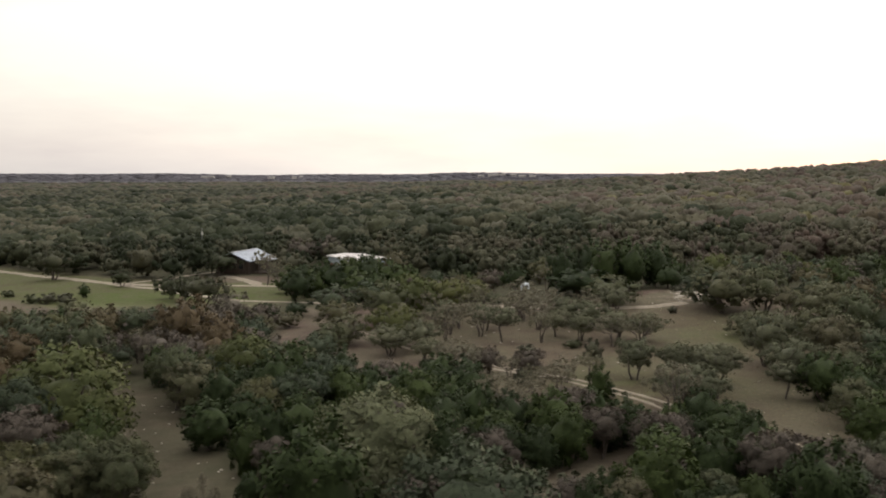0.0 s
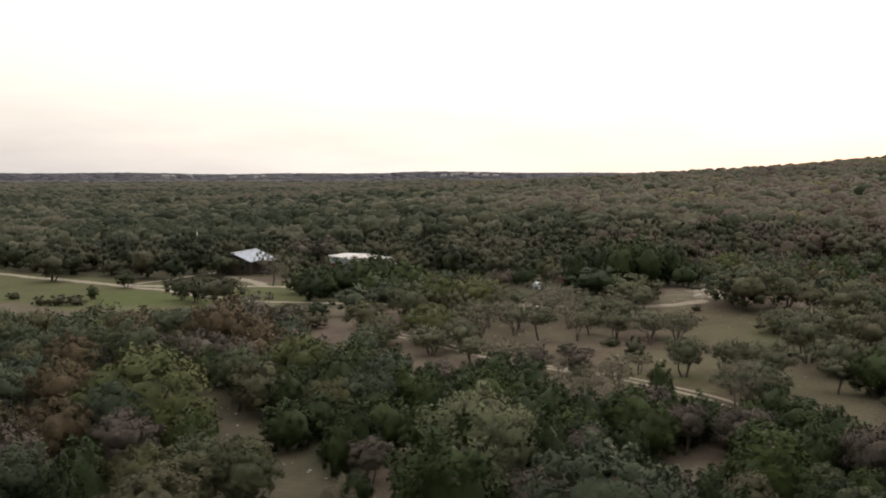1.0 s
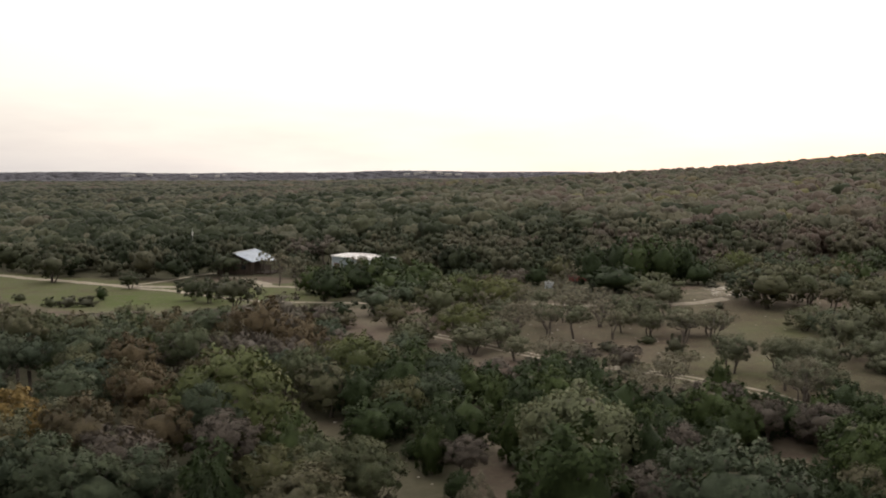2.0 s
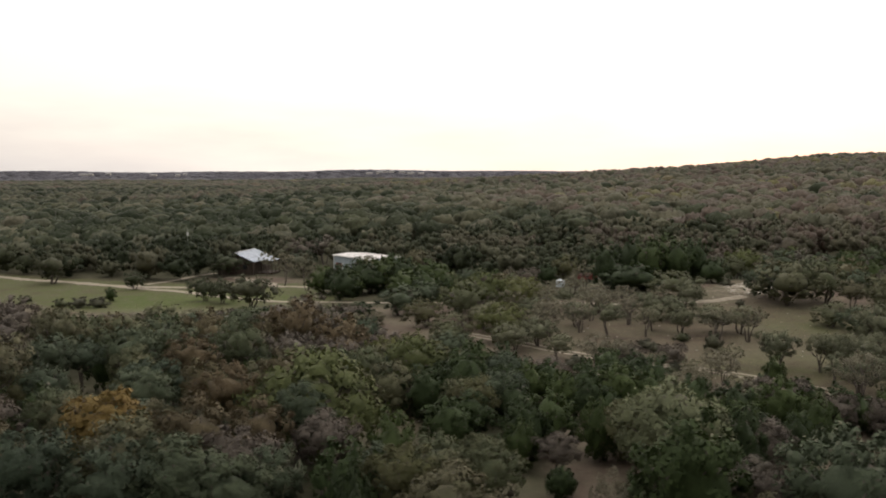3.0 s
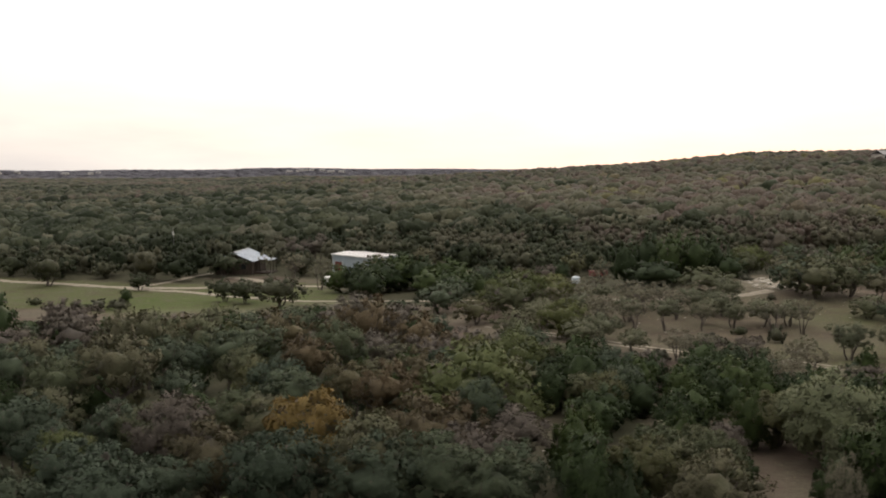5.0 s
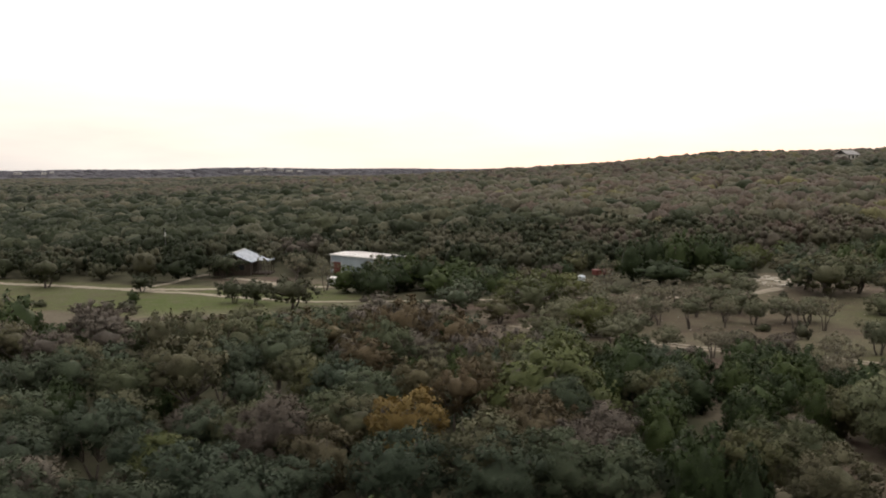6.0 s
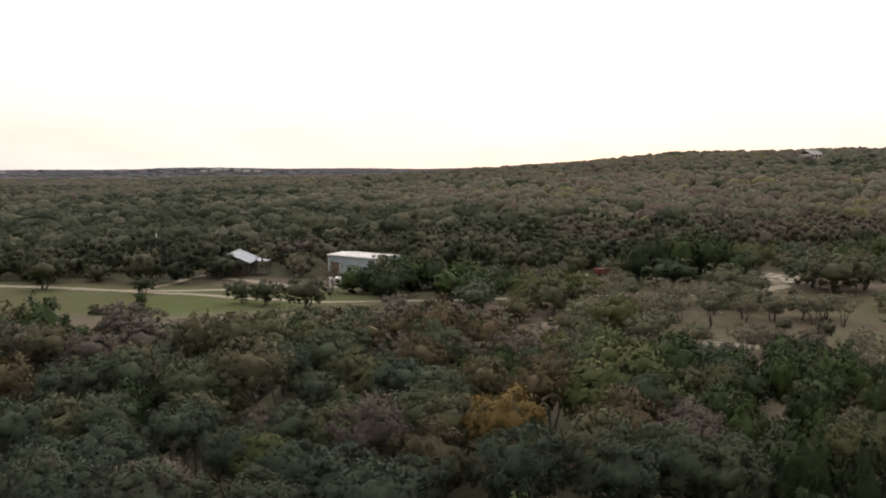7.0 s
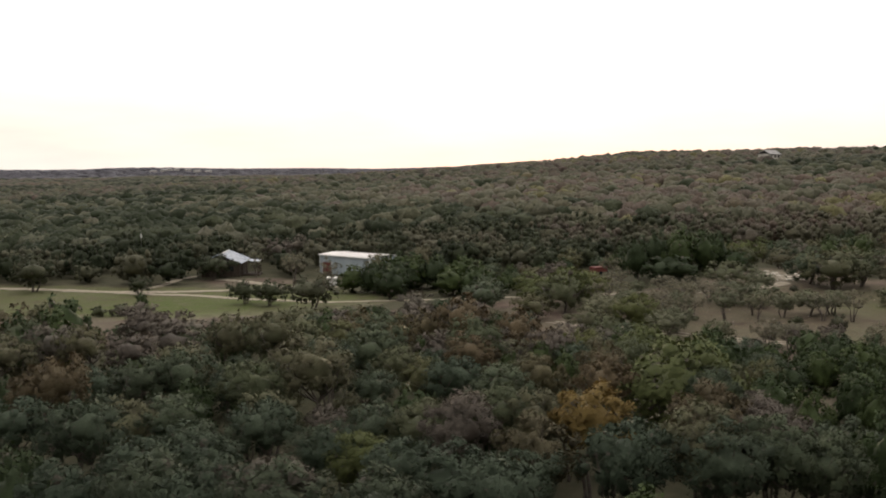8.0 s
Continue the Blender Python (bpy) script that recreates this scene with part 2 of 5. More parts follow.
def box(x0, x1, y0, y1, z0, z1, bevel=0.0, bm=None):
    """A box with its edges rounded off."""
    one = bmesh.new()
    bmesh.ops.create_cube(one, size=1, matrix=Matrix.Translation(((x0 + x1) / 2, (y0 + y1) / 2, (z0 + z1) / 2)) @ Matrix.Diagonal((x1 - x0, y1 - y0, z1 - z0, 1)))
    if bevel:
        bmesh.ops.bevel(one, geom=one.edges[:], offset=bevel, segments=1, affect="EDGES")
    if bm is None:
        return one
    tmp = bpy.data.meshes.new("tmp")
    one.to_mesh(tmp)
    one.free()
    bm.from_mesh(tmp)
    bpy.data.meshes.remove(tmp)
    return bm


def prism(poly, z_of, thick):
    """A slab over a plan polygon whose top follows z_of(x, y)."""
    bm = bmesh.new()
    top = [bm.verts.new((x, y, z_of(x, y))) for x, y in poly]
    low = [bm.verts.new((x, y, z_of(x, y) - thick)) for x, y in poly]
    bm.faces.new(top)
    bm.faces.new(low[::-1])
    for i in range(len(poly)):
        j = (i + 1) % len(poly)
        bm.faces.new((top[j], top[i], low[i], low[j]))
    bmesh.ops.recalc_face_normals(bm, faces=bm.faces[:])
    return bm


def empty(name, m):
    ob = new(name)
    ob.empty_display_size = 0.3
    ob.matrix_world = m
    return ob


# ---- the ground ----
def smooth_step(a, b, v):
    v = np.clip((v - a) / (b - a), 0, 1)
    return v * v * (3 - 2 * v)


def ground_z(x, y):
    """Height of the land: a shallow dip round the sheds, a hill beyond, a valley and far ridges."""
    x, y = np.asarray(x, float), np.asarray(y, float)
    z = 0.8 + 0.025 * np.clip(x, -90, 10)
    for high, cx, cy, long, wide, turn in ((28.9, 511, 629, 305, 277, 1.309), (6.6, 427, 843, 61, 67, 0.636)):  # the hill and its shoulder
        a, b = x - cx, y - cy
        u, v = math.cos(turn) * a + math.sin(turn) * b, math.sin(turn) * a - math.cos(turn) * b
        z = z + high * np.exp(-(u / long) ** 2 / 2 - (v / wide) ** 2 / 2)
    z = z + 1.9 * np.exp(-((x - 38) ** 2 + (y - 143) ** 2) / 450)
    z = z - 2.4 * np.exp(-((x / 60) ** 2 + ((y - 205) / 50) ** 2))
    r, az = np.hypot(x, y), np.arctan2(x, y)
    z = z - 18 * smooth_step(1700, 2600, r)
    z = z + (25 + 3.0 * np.sin(az * 17 + 1.0) + 2.0 * np.sin(az * 41)) * smooth_step(3600, 4600, r)
    z = z + 43 * np.exp(-((x - 1000) / 250) ** 2 / 2 - ((y - 2250) / 350) ** 2 / 2)
    z = z + 0.12 * np.sin(x * 0.21 + 1.3 * np.sin(y * 0.13)) * np.sin(y * 0.17 + 0.7) * np.exp(-r / 400)
    return z


def axis(lo, hi, step, low_end, high_end):
    mid = list(np.arange(lo, hi, step))
    def grow_out(start, end, sign):
        out, s, p = [], step, start
        while sign * p < sign * end:
            s = min(s * 1.1, 110)
            p += sign * s
            out.append(p)
        return out
    return np.array(grow_out(lo, low_end, -1)[::-1] + mid + grow_out(mid[-1], high_end, 1))


def inside(poly, x, y):
    """Which of the points lie in the polygon."""
    x, y = np.asarray(x), np.asarray(y)
    hit = np.zeros(x.shape, bool)
    for (x0, y0), (x1, y1) in zip(poly, poly[1:] + poly[:1]):
        cross = (y0 > y) != (y1 > y)
        with np.errstate(divide="ignore", invalid="ignore"):
            hit ^= cross & (x < (x1 - x0) * (y - y0) / (y1 - y0) + x0)
    return hit


MEADOW = [(-130, 249), (-108, 231), (-88, 217), (-72, 206), (-62, 200), (-54, 196), (-47, 192), (-40, 196), (-30, 192), (-26, 176), (-21, 160), (-30, 152), (-36, 147), (-48, 152), (-60, 155), (-74, 168), (-92, 172), (-120, 190)]
YARD = [(-53, 212), (-50, 205), (-36, 206), (-29, 199), (-25, 190), (-30, 180), (-44, 184)]
CLEARING = [(-8, 121), (-4, 110), (2, 98), (10, 88), (18, 78), (20, 70), (26, 62), (34, 66), (36, 80), (34, 92), (44, 108), (48, 124), (42, 138), (36, 148), (30, 140), (18, 136), (8, 143), (-2, 134)]
HOLLOW = [(-31, 93), (-26, 91), (-23, 83), (-17, 78), (-15.5, 68), (-12.5, 62), (-11, 52), (-9, 45), (-8, 34), (-12, 34), (-14, 45), (-16.5, 55), (-22, 66), (-27, 80)]
MEADOW_EDGE = [(-135, 200), (-92, 172), (-74, 168), (-60, 155), (-48, 152), (-36, 147), (-28, 150), (-26, 140), (-50, 134), (-90, 138), (-135, 160)]
MIXED = [(-20, 150), (-22, 118), (-17, 96), (-12, 80), (-12, 52), (2, 50), (9, 55), (24, 58), (34, 62), (50, 100), (52, 128), (42, 150), (18, 140), (0, 148)]
THICKET_GAP = [(7, 62), (9.5, 66), (12, 64), (13.4, 62), (10.5, 57.8), (5, 56), (1, 56)]
TRAIL = [(-9.5, 80), (-7.9, 79), (-6.4, 64.6), (-9.9, 58), (-10.9, 60), (-9.1, 66)]
OPEN_LAND = [MEADOW, YARD, CLEARING, HOLLOW, THICKET_GAP, TRAIL]


def build_ground():
    xs, ys = axis(-140, 140, 2.5, -4900, 4900), axis(20, 300, 2.5, -1500, 4900)
    gx, gy = np.meshgrid(xs, ys)
    gz = ground_z(gx, gy)
    nx, ny = len(xs), len(ys)
    idx = np.arange(nx * ny).reshape(ny, nx)
    a, b, c, d = idx[:-1, :-1].ravel(), idx[:-1, 1:].ravel(), idx[1:, 1:].ravel(), idx[1:, :-1].ravel()
    tris = np.concatenate([np.stack([a, b, c], 1), np.stack([a, c, d], 1)])
    verts = np.stack([gx.ravel(), gy.ravel(), gz.ravel()], 1)
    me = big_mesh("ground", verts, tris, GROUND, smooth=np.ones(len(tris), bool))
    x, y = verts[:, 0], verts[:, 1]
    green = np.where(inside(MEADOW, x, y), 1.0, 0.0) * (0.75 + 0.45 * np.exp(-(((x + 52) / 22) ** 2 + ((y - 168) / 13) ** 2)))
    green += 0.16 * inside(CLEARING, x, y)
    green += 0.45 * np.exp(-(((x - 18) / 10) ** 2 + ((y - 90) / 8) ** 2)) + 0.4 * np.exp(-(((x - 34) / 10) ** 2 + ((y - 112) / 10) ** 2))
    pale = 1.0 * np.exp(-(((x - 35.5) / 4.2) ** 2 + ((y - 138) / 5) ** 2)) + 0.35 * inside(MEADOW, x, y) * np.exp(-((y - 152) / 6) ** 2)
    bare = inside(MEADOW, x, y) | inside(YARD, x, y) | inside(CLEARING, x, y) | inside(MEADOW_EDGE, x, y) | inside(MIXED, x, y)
    wooded = np.where(bare, 0.0, np.where(inside(HOLLOW, x, y), 0.58, 0.85))  # darker ground under the closed wood, less so in the hollow
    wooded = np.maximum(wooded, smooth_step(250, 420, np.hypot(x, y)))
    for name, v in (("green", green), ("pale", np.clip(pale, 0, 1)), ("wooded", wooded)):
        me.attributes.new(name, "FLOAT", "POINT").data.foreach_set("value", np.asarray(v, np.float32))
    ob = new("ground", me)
    tagged(ob, "dry brown soil with thin grass reaching to wooded ridges", "ground", kind="structure")


build_ground()


def strip(name, path, width, label, lift=0.05, seed=1):
    """A worn dirt track along a line in plan, uneven at its edges."""
    rnd = random.Random(seed)
    pts = [Vector((*p, 0)) for p in path]
    fine = []
    for p, q in zip(pts, pts[1:]):
        k = max(1, int((q - p).length / 0.8))
        fine += [p.lerp(q, i / k) for i in range(k)]
    fine.append(pts[-1])
    for _ in range(6):
        fine = [fine[0]] + [(a + b * 2 + c) / 4 for a, b, c in zip(fine, fine[1:], fine[2:])] + [fine[-1]]
    verts, faces = [], []
    for i, p in enumerate(fine):
        t = (fine[min(i + 1, len(fine) - 1)] - fine[max(i - 1, 0)]).normalized()
        side = Vector((-t.y, t.x, 0))
        wl, wr = width * (0.5 + rnd.uniform(-0.13, 0.13)), width * (0.5 + rnd.uniform(-0.13, 0.13))
        for k, off in enumerate((-wl, -wl * 0.6, wr * 0.6, wr)):
            q = p + side * off
            verts.append((q.x, q.y, float(ground_z(q.x, q.y)) + (lift if k in (1, 2) else 0.01)))
        if i:
            b = 4 * i
            faces += [(b - 4 + k, b - 3 + k, b + 1 + k, b + k) for k in range(3)]
    ob = link_mesh(name, verts, faces, TRACK, smooth=True)
    return tagged(ob, label, "track", kind="structure")


strip("road", [(-125, 240), (-105, 224), (-88, 211), (-81, 206), (-74, 200), (-67, 195), (-61, 192), (-54, 189), (-47, 187.5), (-40, 189), (-33, 188), (-27, 184)], 2.6, "pale gravel ranch road along the meadow", seed=2)
strip("road", [(-66, 193.5), (-59, 187.5), (-54, 184), (-47, 176), (-40, 167.5), (-34, 162), (-28, 159), (-20, 156), (-10, 152), (4, 144), (14, 136.5), (21, 132.5), (28, 130.5), (33, 132.5)], 1.9, "pale gravel track across the grass", seed=3)
strip("road", [(-63, 194), (-58, 200), (-54.5, 208), (-50, 214)], 1.8, "pale gravel drive up to the house", seed=4)
strip("road", [(-46.5, 206), (-44, 204), (-40.7, 199.5), (-37, 193), (-36, 189)], 2.4, "pale gravel yard path", seed=5)
for _off in (-0.75, 0.75):
    strip("wheel_track", [(-12 + _off, 124), (-7.5 + _off, 117.5), (-1.6 + _off, 107), (3 + _off, 100.5), (7 + _off, 96.3), (11.6 + _off, 92), (15 + _off, 87), (17.6 + _off, 83.2), (20.5 + _off, 76), (24 + _off, 71), (28 + _off, 62)], 0.55, "pale wheel rut worn through dry grass", seed=6 + int(_off))


# ---- trees ----
def ico(sub):
    bm = bmesh.new()
    bmesh.ops.create_icosphere(bm, subdivisions=sub, radius=1)
    v = np.array([q.co[:] for q in bm.verts])
    f = np.array([[q.index for q in face.verts] for face in bm.faces])
    bm.free()
    return v, f


ICO1, ICO2, ICO3 = ico(1), ico(2), ico(3)
# crown outlines: (centre height, half height above, half height below, narrowing to the top, billow)
OUTLINE = {"far": (0.50, 0.50, 0.45, 0.0, 0.50), "oak": (0.52, 0.48, 0.40, 0.0, 0.42), "juniper": (0.44, 0.56, 0.44, 0.24, 0.28), "bush": (0.40, 0.60, 0.45, 0.1, 0.30), "sparse_oak": (0.68, 0.32, 0.22, 0.0, 0.42), "field_oak": (0.60, 0.40, 0.26, 0.0, 0.42), "wide_oak": (0.58, 0.42, 0.34, 0.0, 0.42)}


BILLOWS = {}


def billow(dirs, seed, amount):
    """Rounded leaf masses with creases between them, as a factor on the radius."""
    if (len(dirs), seed, amount) in BILLOWS:
        return BILLOWS[len(dirs), seed, amount]
    out = np.empty(len(dirs))
    for i, d in enumerate(dirs):
        v = Vector(d)
        off = Vector((seed * 3.7, seed * 1.9, seed * 0.8))
        out[i] = abs(noise.noise(v * 1.7 + off)) * 0.9 + abs(noise.noise(v * 3.6 + off)) * 0.75 + abs(noise.noise(v * 7.5 + off)) * 0.4
    BILLOWS[len(dirs), seed, amount] = 1 - amount * 0.62 + amount * 1.25 * out
    return BILLOWS[len(dirs), seed, amount]


def hull(kind, seed, sphere, R, H):
    """The outer surface of a crown: a dome of billowing leaf masses."""
    mid, up, down, narrow, amount = OUTLINE[kind]
    v, f = sphere
    rng = np.random.default_rng(seed)
    k = billow(v, seed, amount)
    stretch = rng.uniform(0.88, 1.12, 2)
    lean = rng.uniform(-0.12, 0.12, 2)
    side = k * (1 - narrow * np.clip(v[:, 2], 0, 1) ** 1.2)
    x, y = v[:, 0] * side * R * stretch[0], v[:, 1] * side * R * stretch[1]
    z = np.where(v[:, 2] > 0, v[:, 2] * up, v[:, 2] * down) * H * k + mid * H
    return np.stack([x + lean[0] * R * (z / H), y + lean[1] * R * (z / H), z], 1), f


def vertex_normals(v, f):
    n = np.cross(v[f[:, 1]] - v[f[:, 0]], v[f[:, 2]] - v[f[:, 0]])
    area = np.linalg.norm(n, axis=1)
    out = np.zeros_like(v)
    for c in range(3):
        np.add.at(out, f[:, c], n)
    return out / np.maximum(np.linalg.norm(out, axis=1), 1e-9)[:, None], area


def leaf_blades(v, f, count, size, depth, rng, centre, jitter=0.5):
    """Small leaf blades spread over a surface, standing a little in and out of it."""
    n, area = vertex_normals(v, f)
    pick = rng.choice(len(f), count, p=area / area.sum())
    w = rng.dirichlet((1, 1, 1), count)
    p = (v[f[pick]] * w[:, :, None]).sum(1)
    q = (n[f[pick]] * w[:, :, None]).sum(1)
    p = centre + (p - centre) * rng.uniform(depth[0], depth[1], (count, 1))
    face = q + rng.normal(size=(count, 3)) * jitter
    face /= np.linalg.norm(face, axis=1)[:, None]
    t = np.cross(face, rng.normal(size=(count, 3)))
    t /= np.linalg.norm(t, axis=1)[:, None]
    s = np.cross(face, t)
    a = size * rng.uniform(0.5, 1.4, (count, 1))
    return np.stack([p - t * a, p + s * a - t * a * 0.2, p + t * a], 1).reshape(-1, 3), np.arange(3 * count).reshape(-1, 3)


def crown(shape, seed, lobes, leaves, leaf_size, core, R, H, ball=0.6, spread=(0.25, 0.40), loose=0.45):
    """A crown of overlapping leafy lobes, each thick with small blades, over an inner mass."""
    rng = np.random.default_rng(seed)
    mid, up, down, narrow, _ = OUTLINE[shape]
    cv, cf = hull(shape, seed, ICO3, R, H)
    centre = np.array((0, 0, mid * H))
    n, area = vertex_normals(cv, cf)
    seats, gap = [], 0.50 * R
    while len(seats) < lobes:  # lobes sit apart from one another, fewer underneath
        i = rng.integers(len(cv))
        p = centre + (cv[i] - centre) * rng.uniform(0.72, 0.90)
        gap *= 0.9985
        if n[i, 2] < -0.35 and rng.uniform() < 0.6:
            continue
        if all(np.linalg.norm(p - q) > gap * rng.uniform(0.6, 1.0) for q, _ in seats):
            dome = (p - centre) / np.array((R, R, 0.62 * H)) + np.array((0, 0, 0.12))
            seats.append((p, dome / np.linalg.norm(dome)))
    V, F, N, base = [], [], [], 0
    flat = np.array((1.0, 1.0, 1.1 if shape == "juniper" else 0.78))
    for p, q in seats:
        rad = R * rng.uniform(*spread)
        warp = rng.normal(size=(6, 3))
        def rough(d):  # every lobe is dented its own way
            return (1 + 0.13 * np.sin(3.1 * d @ warp[0] + 1) + 0.10 * np.sin(5.3 * d @ warp[1]) + 0.07 * np.sin(8.7 * d @ warp[2]))[:, None]
        if ball:
            turn = np.array(Euler(rng.uniform(0, 6.28, 3)).to_matrix())
            v = ICO1[0] @ turn.T
            V.append(p + v * flat * rad * ball * rough(v) * (1 + rng.uniform(-0.2, 0.2, (len(v), 1))))
            F.append(ICO1[1] + base)
            soft = v * 0.5 + q * 0.9
            N.append(soft / np.linalg.norm(soft, axis=1)[:, None])
            base += len(v)
        if not leaves:
            continue
        d = rng.normal(size=(leaves, 3)) + q * 0.7 + np.array((0, 0, 0.3))
        d /= np.linalg.norm(d, axis=1)[:, None]
        c = p + d * flat * rad * rough(d) * np.sqrt(rng.uniform(0.34 if ball else 0.12, 1.35, (leaves, 1)))
        soft = d * 0.55 + q * 0.95 + rng.normal(size=(leaves, 3)) * 0.10
        soft /= np.linalg.norm(soft, axis=1)[:, None]
        face = soft * 0.5 + np.array((0, 0, 0.15)) + rng.normal(size=(leaves, 3)) * loose
        face /= np.linalg.norm(face, axis=1)[:, None]
        face *= np.where((face * soft).sum(1) < 0, -1, 1)[:, None]  # every blade turns its upper side outwards
        t = np.cross(face, rng.normal(size=(leaves, 3)))
        t /= np.linalg.norm(t, axis=1)[:, None]
        s = np.cross(face, t)
        a = leaf_size * rng.uniform(0.5, 1.5, (leaves, 1))
        V.append(np.stack([c - t * a, c + t * a * 0.3 - s * a * 0.75, c + t * a * 0.8 + s * a * 0.7], 1).reshape(-1, 3))
        N.append(np.repeat(soft, 3, axis=0))
        F.append(base + np.arange(3 * leaves).reshape(-1, 3))
        base += 3 * leaves
    if core:
        kv, kf = hull(shape, seed, ICO2, R, H)
        V.append(centre + (kv - centre) * core)
        F.append(kf + base)
        N.append(vertex_normals(kv, kf)[0])
    V = np.concatenate(V)
    wide = R / np.percentile(np.hypot(V[:, 0], V[:, 1]), 96)
    fit = np.array((wide, wide, H / np.percentile(V[:, 2], 98.5)))
    tips = [p * fit for p, _ in seats if p[2] > 0.35 * H]
    rng.shuffle(tips)
    return V * fit, np.concatenate(F), np.concatenate(N), tips


def trunk(seed, reach, R, H, stems, limbs, thick):
    """Tapered crooked stems from one root, forking into limbs that reach the leaf clumps; one connected piece."""
    rnd = random.Random(seed)
    V, F = [Vector((0, 0, -0.4))], []
    def tube(root, path, radii, sides):
        ring = None
        for i, (p, r) in enumerate(zip(path, radii)):
            d = (path[min(i + 1, len(path) - 1)] - path[max(i - 1, 0)]).normalized()
            u = d.cross(Vector((0.3, 0.9, 0.1))).normalized()
            w = d.cross(u)
            o = len(V)
            V.extend(p + (u * math.cos(2 * math.pi * k / sides) + w * math.sin(2 * math.pi * k / sides)) * r for k in range(sides))
            now = list(range(o, o + sides))
            for k in range(sides):
                j = (k + 1) % sides
                F.append((ring[k], ring[j], now[j], now[k]) if ring else (root, now[j], now[k]))
            ring = now
        V.append(path[-1] + (path[-1] - path[-2]).normalized() * radii[-1])
        for k in range(sides):
            F.append((ring[k], ring[(k + 1) % sides], len(V) - 1))
        return len(V) - 1
    tips = []
    for s in range(stems):
        a = rnd.uniform(0, 6.28)
        foot = Vector((0.08 * R * math.cos(a), 0.08 * R * math.sin(a), -0.25)) if stems > 1 else Vector((0, 0, -0.25))
        top = Vector((0.28 * R * math.cos(a), 0.28 * R * math.sin(a), H * rnd.uniform(0.38, 0.5)))
        mid = foot.lerp(top, 0.5) + Vector((rnd.uniform(-0.1, 0.1) * R, rnd.uniform(-0.1, 0.1) * R, 0))
        tips.append(tube(0, [foot, foot.lerp(mid, 0.3), mid, top], [thick * 1.5, thick, thick * 0.85, thick * 0.7], 7))
    for tip in reach[:limbs]:
        tip = Vector(tip)
        root = min(tips, key=lambda q: (V[q] - tip).length)
        away = V[root].lerp(tip, 0.08)
        bend = V[root].lerp(tip, 0.5) + Vector((rnd.uniform(-0.12, 0.12) * R, rnd.uniform(-0.12, 0.12) * R, -0.05 * H))
        tube(root, [away, bend, tip], [thick * 0.55, thick * 0.38, thick * 0.12], 5)
    return V, F


# kind: nominal radius, height of the crown itself, lobes, blades to a lobe, blade size, core, stems, limbs, trunk thickness, shapes
SHAPES = {
    "live_oak": (3.3, 5.0, 44, 165, 0.102, 0.50, 2, 9, 0.17, 4),
    "dark_oak": (3.3, 5.0, 44, 165, 0.102, 0.50, 2, 9, 0.17, 2),
    "field_oak": (2.8, 4.4, 44, 180, 0.083, 0.46, 3, 12, 0.13, 4),
    "pale_oak": (3.6, 5.0, 66, 190, 0.097, 0.50, 3, 10, 0.18, 1),
    "juniper": (2.1, 4.4, 38, 110, 0.097, 0.66, 1, 4, 0.13, 5),
    "rust_oak": (2.8, 4.3, 38, 165, 0.097, 0.50, 2, 8, 0.14, 2),
    "brown_oak": (2.6, 4.0, 36, 160, 0.092, 0.46, 3, 9, 0.11, 2),
    "yellow_oak": (3.5, 5.2, 62, 190, 0.100, 0.50, 2, 9, 0.18, 2),
    "sparse_oak": (2.4, 4.4, 30, 130, 0.070, 0.00, 3, 15, 0.10, 4),
    "orange_oak": (2.6, 4.0, 38, 165, 0.097, 0.50, 2, 8, 0.14, 1),
    "wide_oak": (3.4, 4.4, 44, 150, 0.099, 0.58, 3, 10, 0.12, 4),
    "bush": (0.98, 1.4, 14, 70, 0.074, 0.66, 1, 4, 0.04, 3),
}
LABELS = {
    "live_oak": ("broad grey-green live oak with a domed crown", "tree"),
    "dark_oak": ("dark bluish green live oak with a dense crown", "tree"),
    "pale_oak": ("broad pale green live oak with a rounded crown", "tree"),
    "field_oak": ("grey-green live oak on crooked stems standing in dry grass", "tree"),
    "juniper": ("dense dark green juniper with foliage to the ground", "tree"),
    "rust_oak": ("oak with rust-brown autumn leaves", "tree"),
    "brown_oak": ("greyish brown oak with dry thin leaves", "tree"),
    "yellow_oak": ("large yellowish green oak with a full crown", "tree"),
    "sparse_oak": ("thin grey oak with bare crooked stems showing", "tree"),
    "orange_oak": ("oak with bright orange autumn leaves", "tree"),
    "wide_oak": ("wide dark green live oak with a spreading crown", "tree"),
    "bush": ("low dark rounded bush on dry ground", "bush"),
}
MODELS = {}


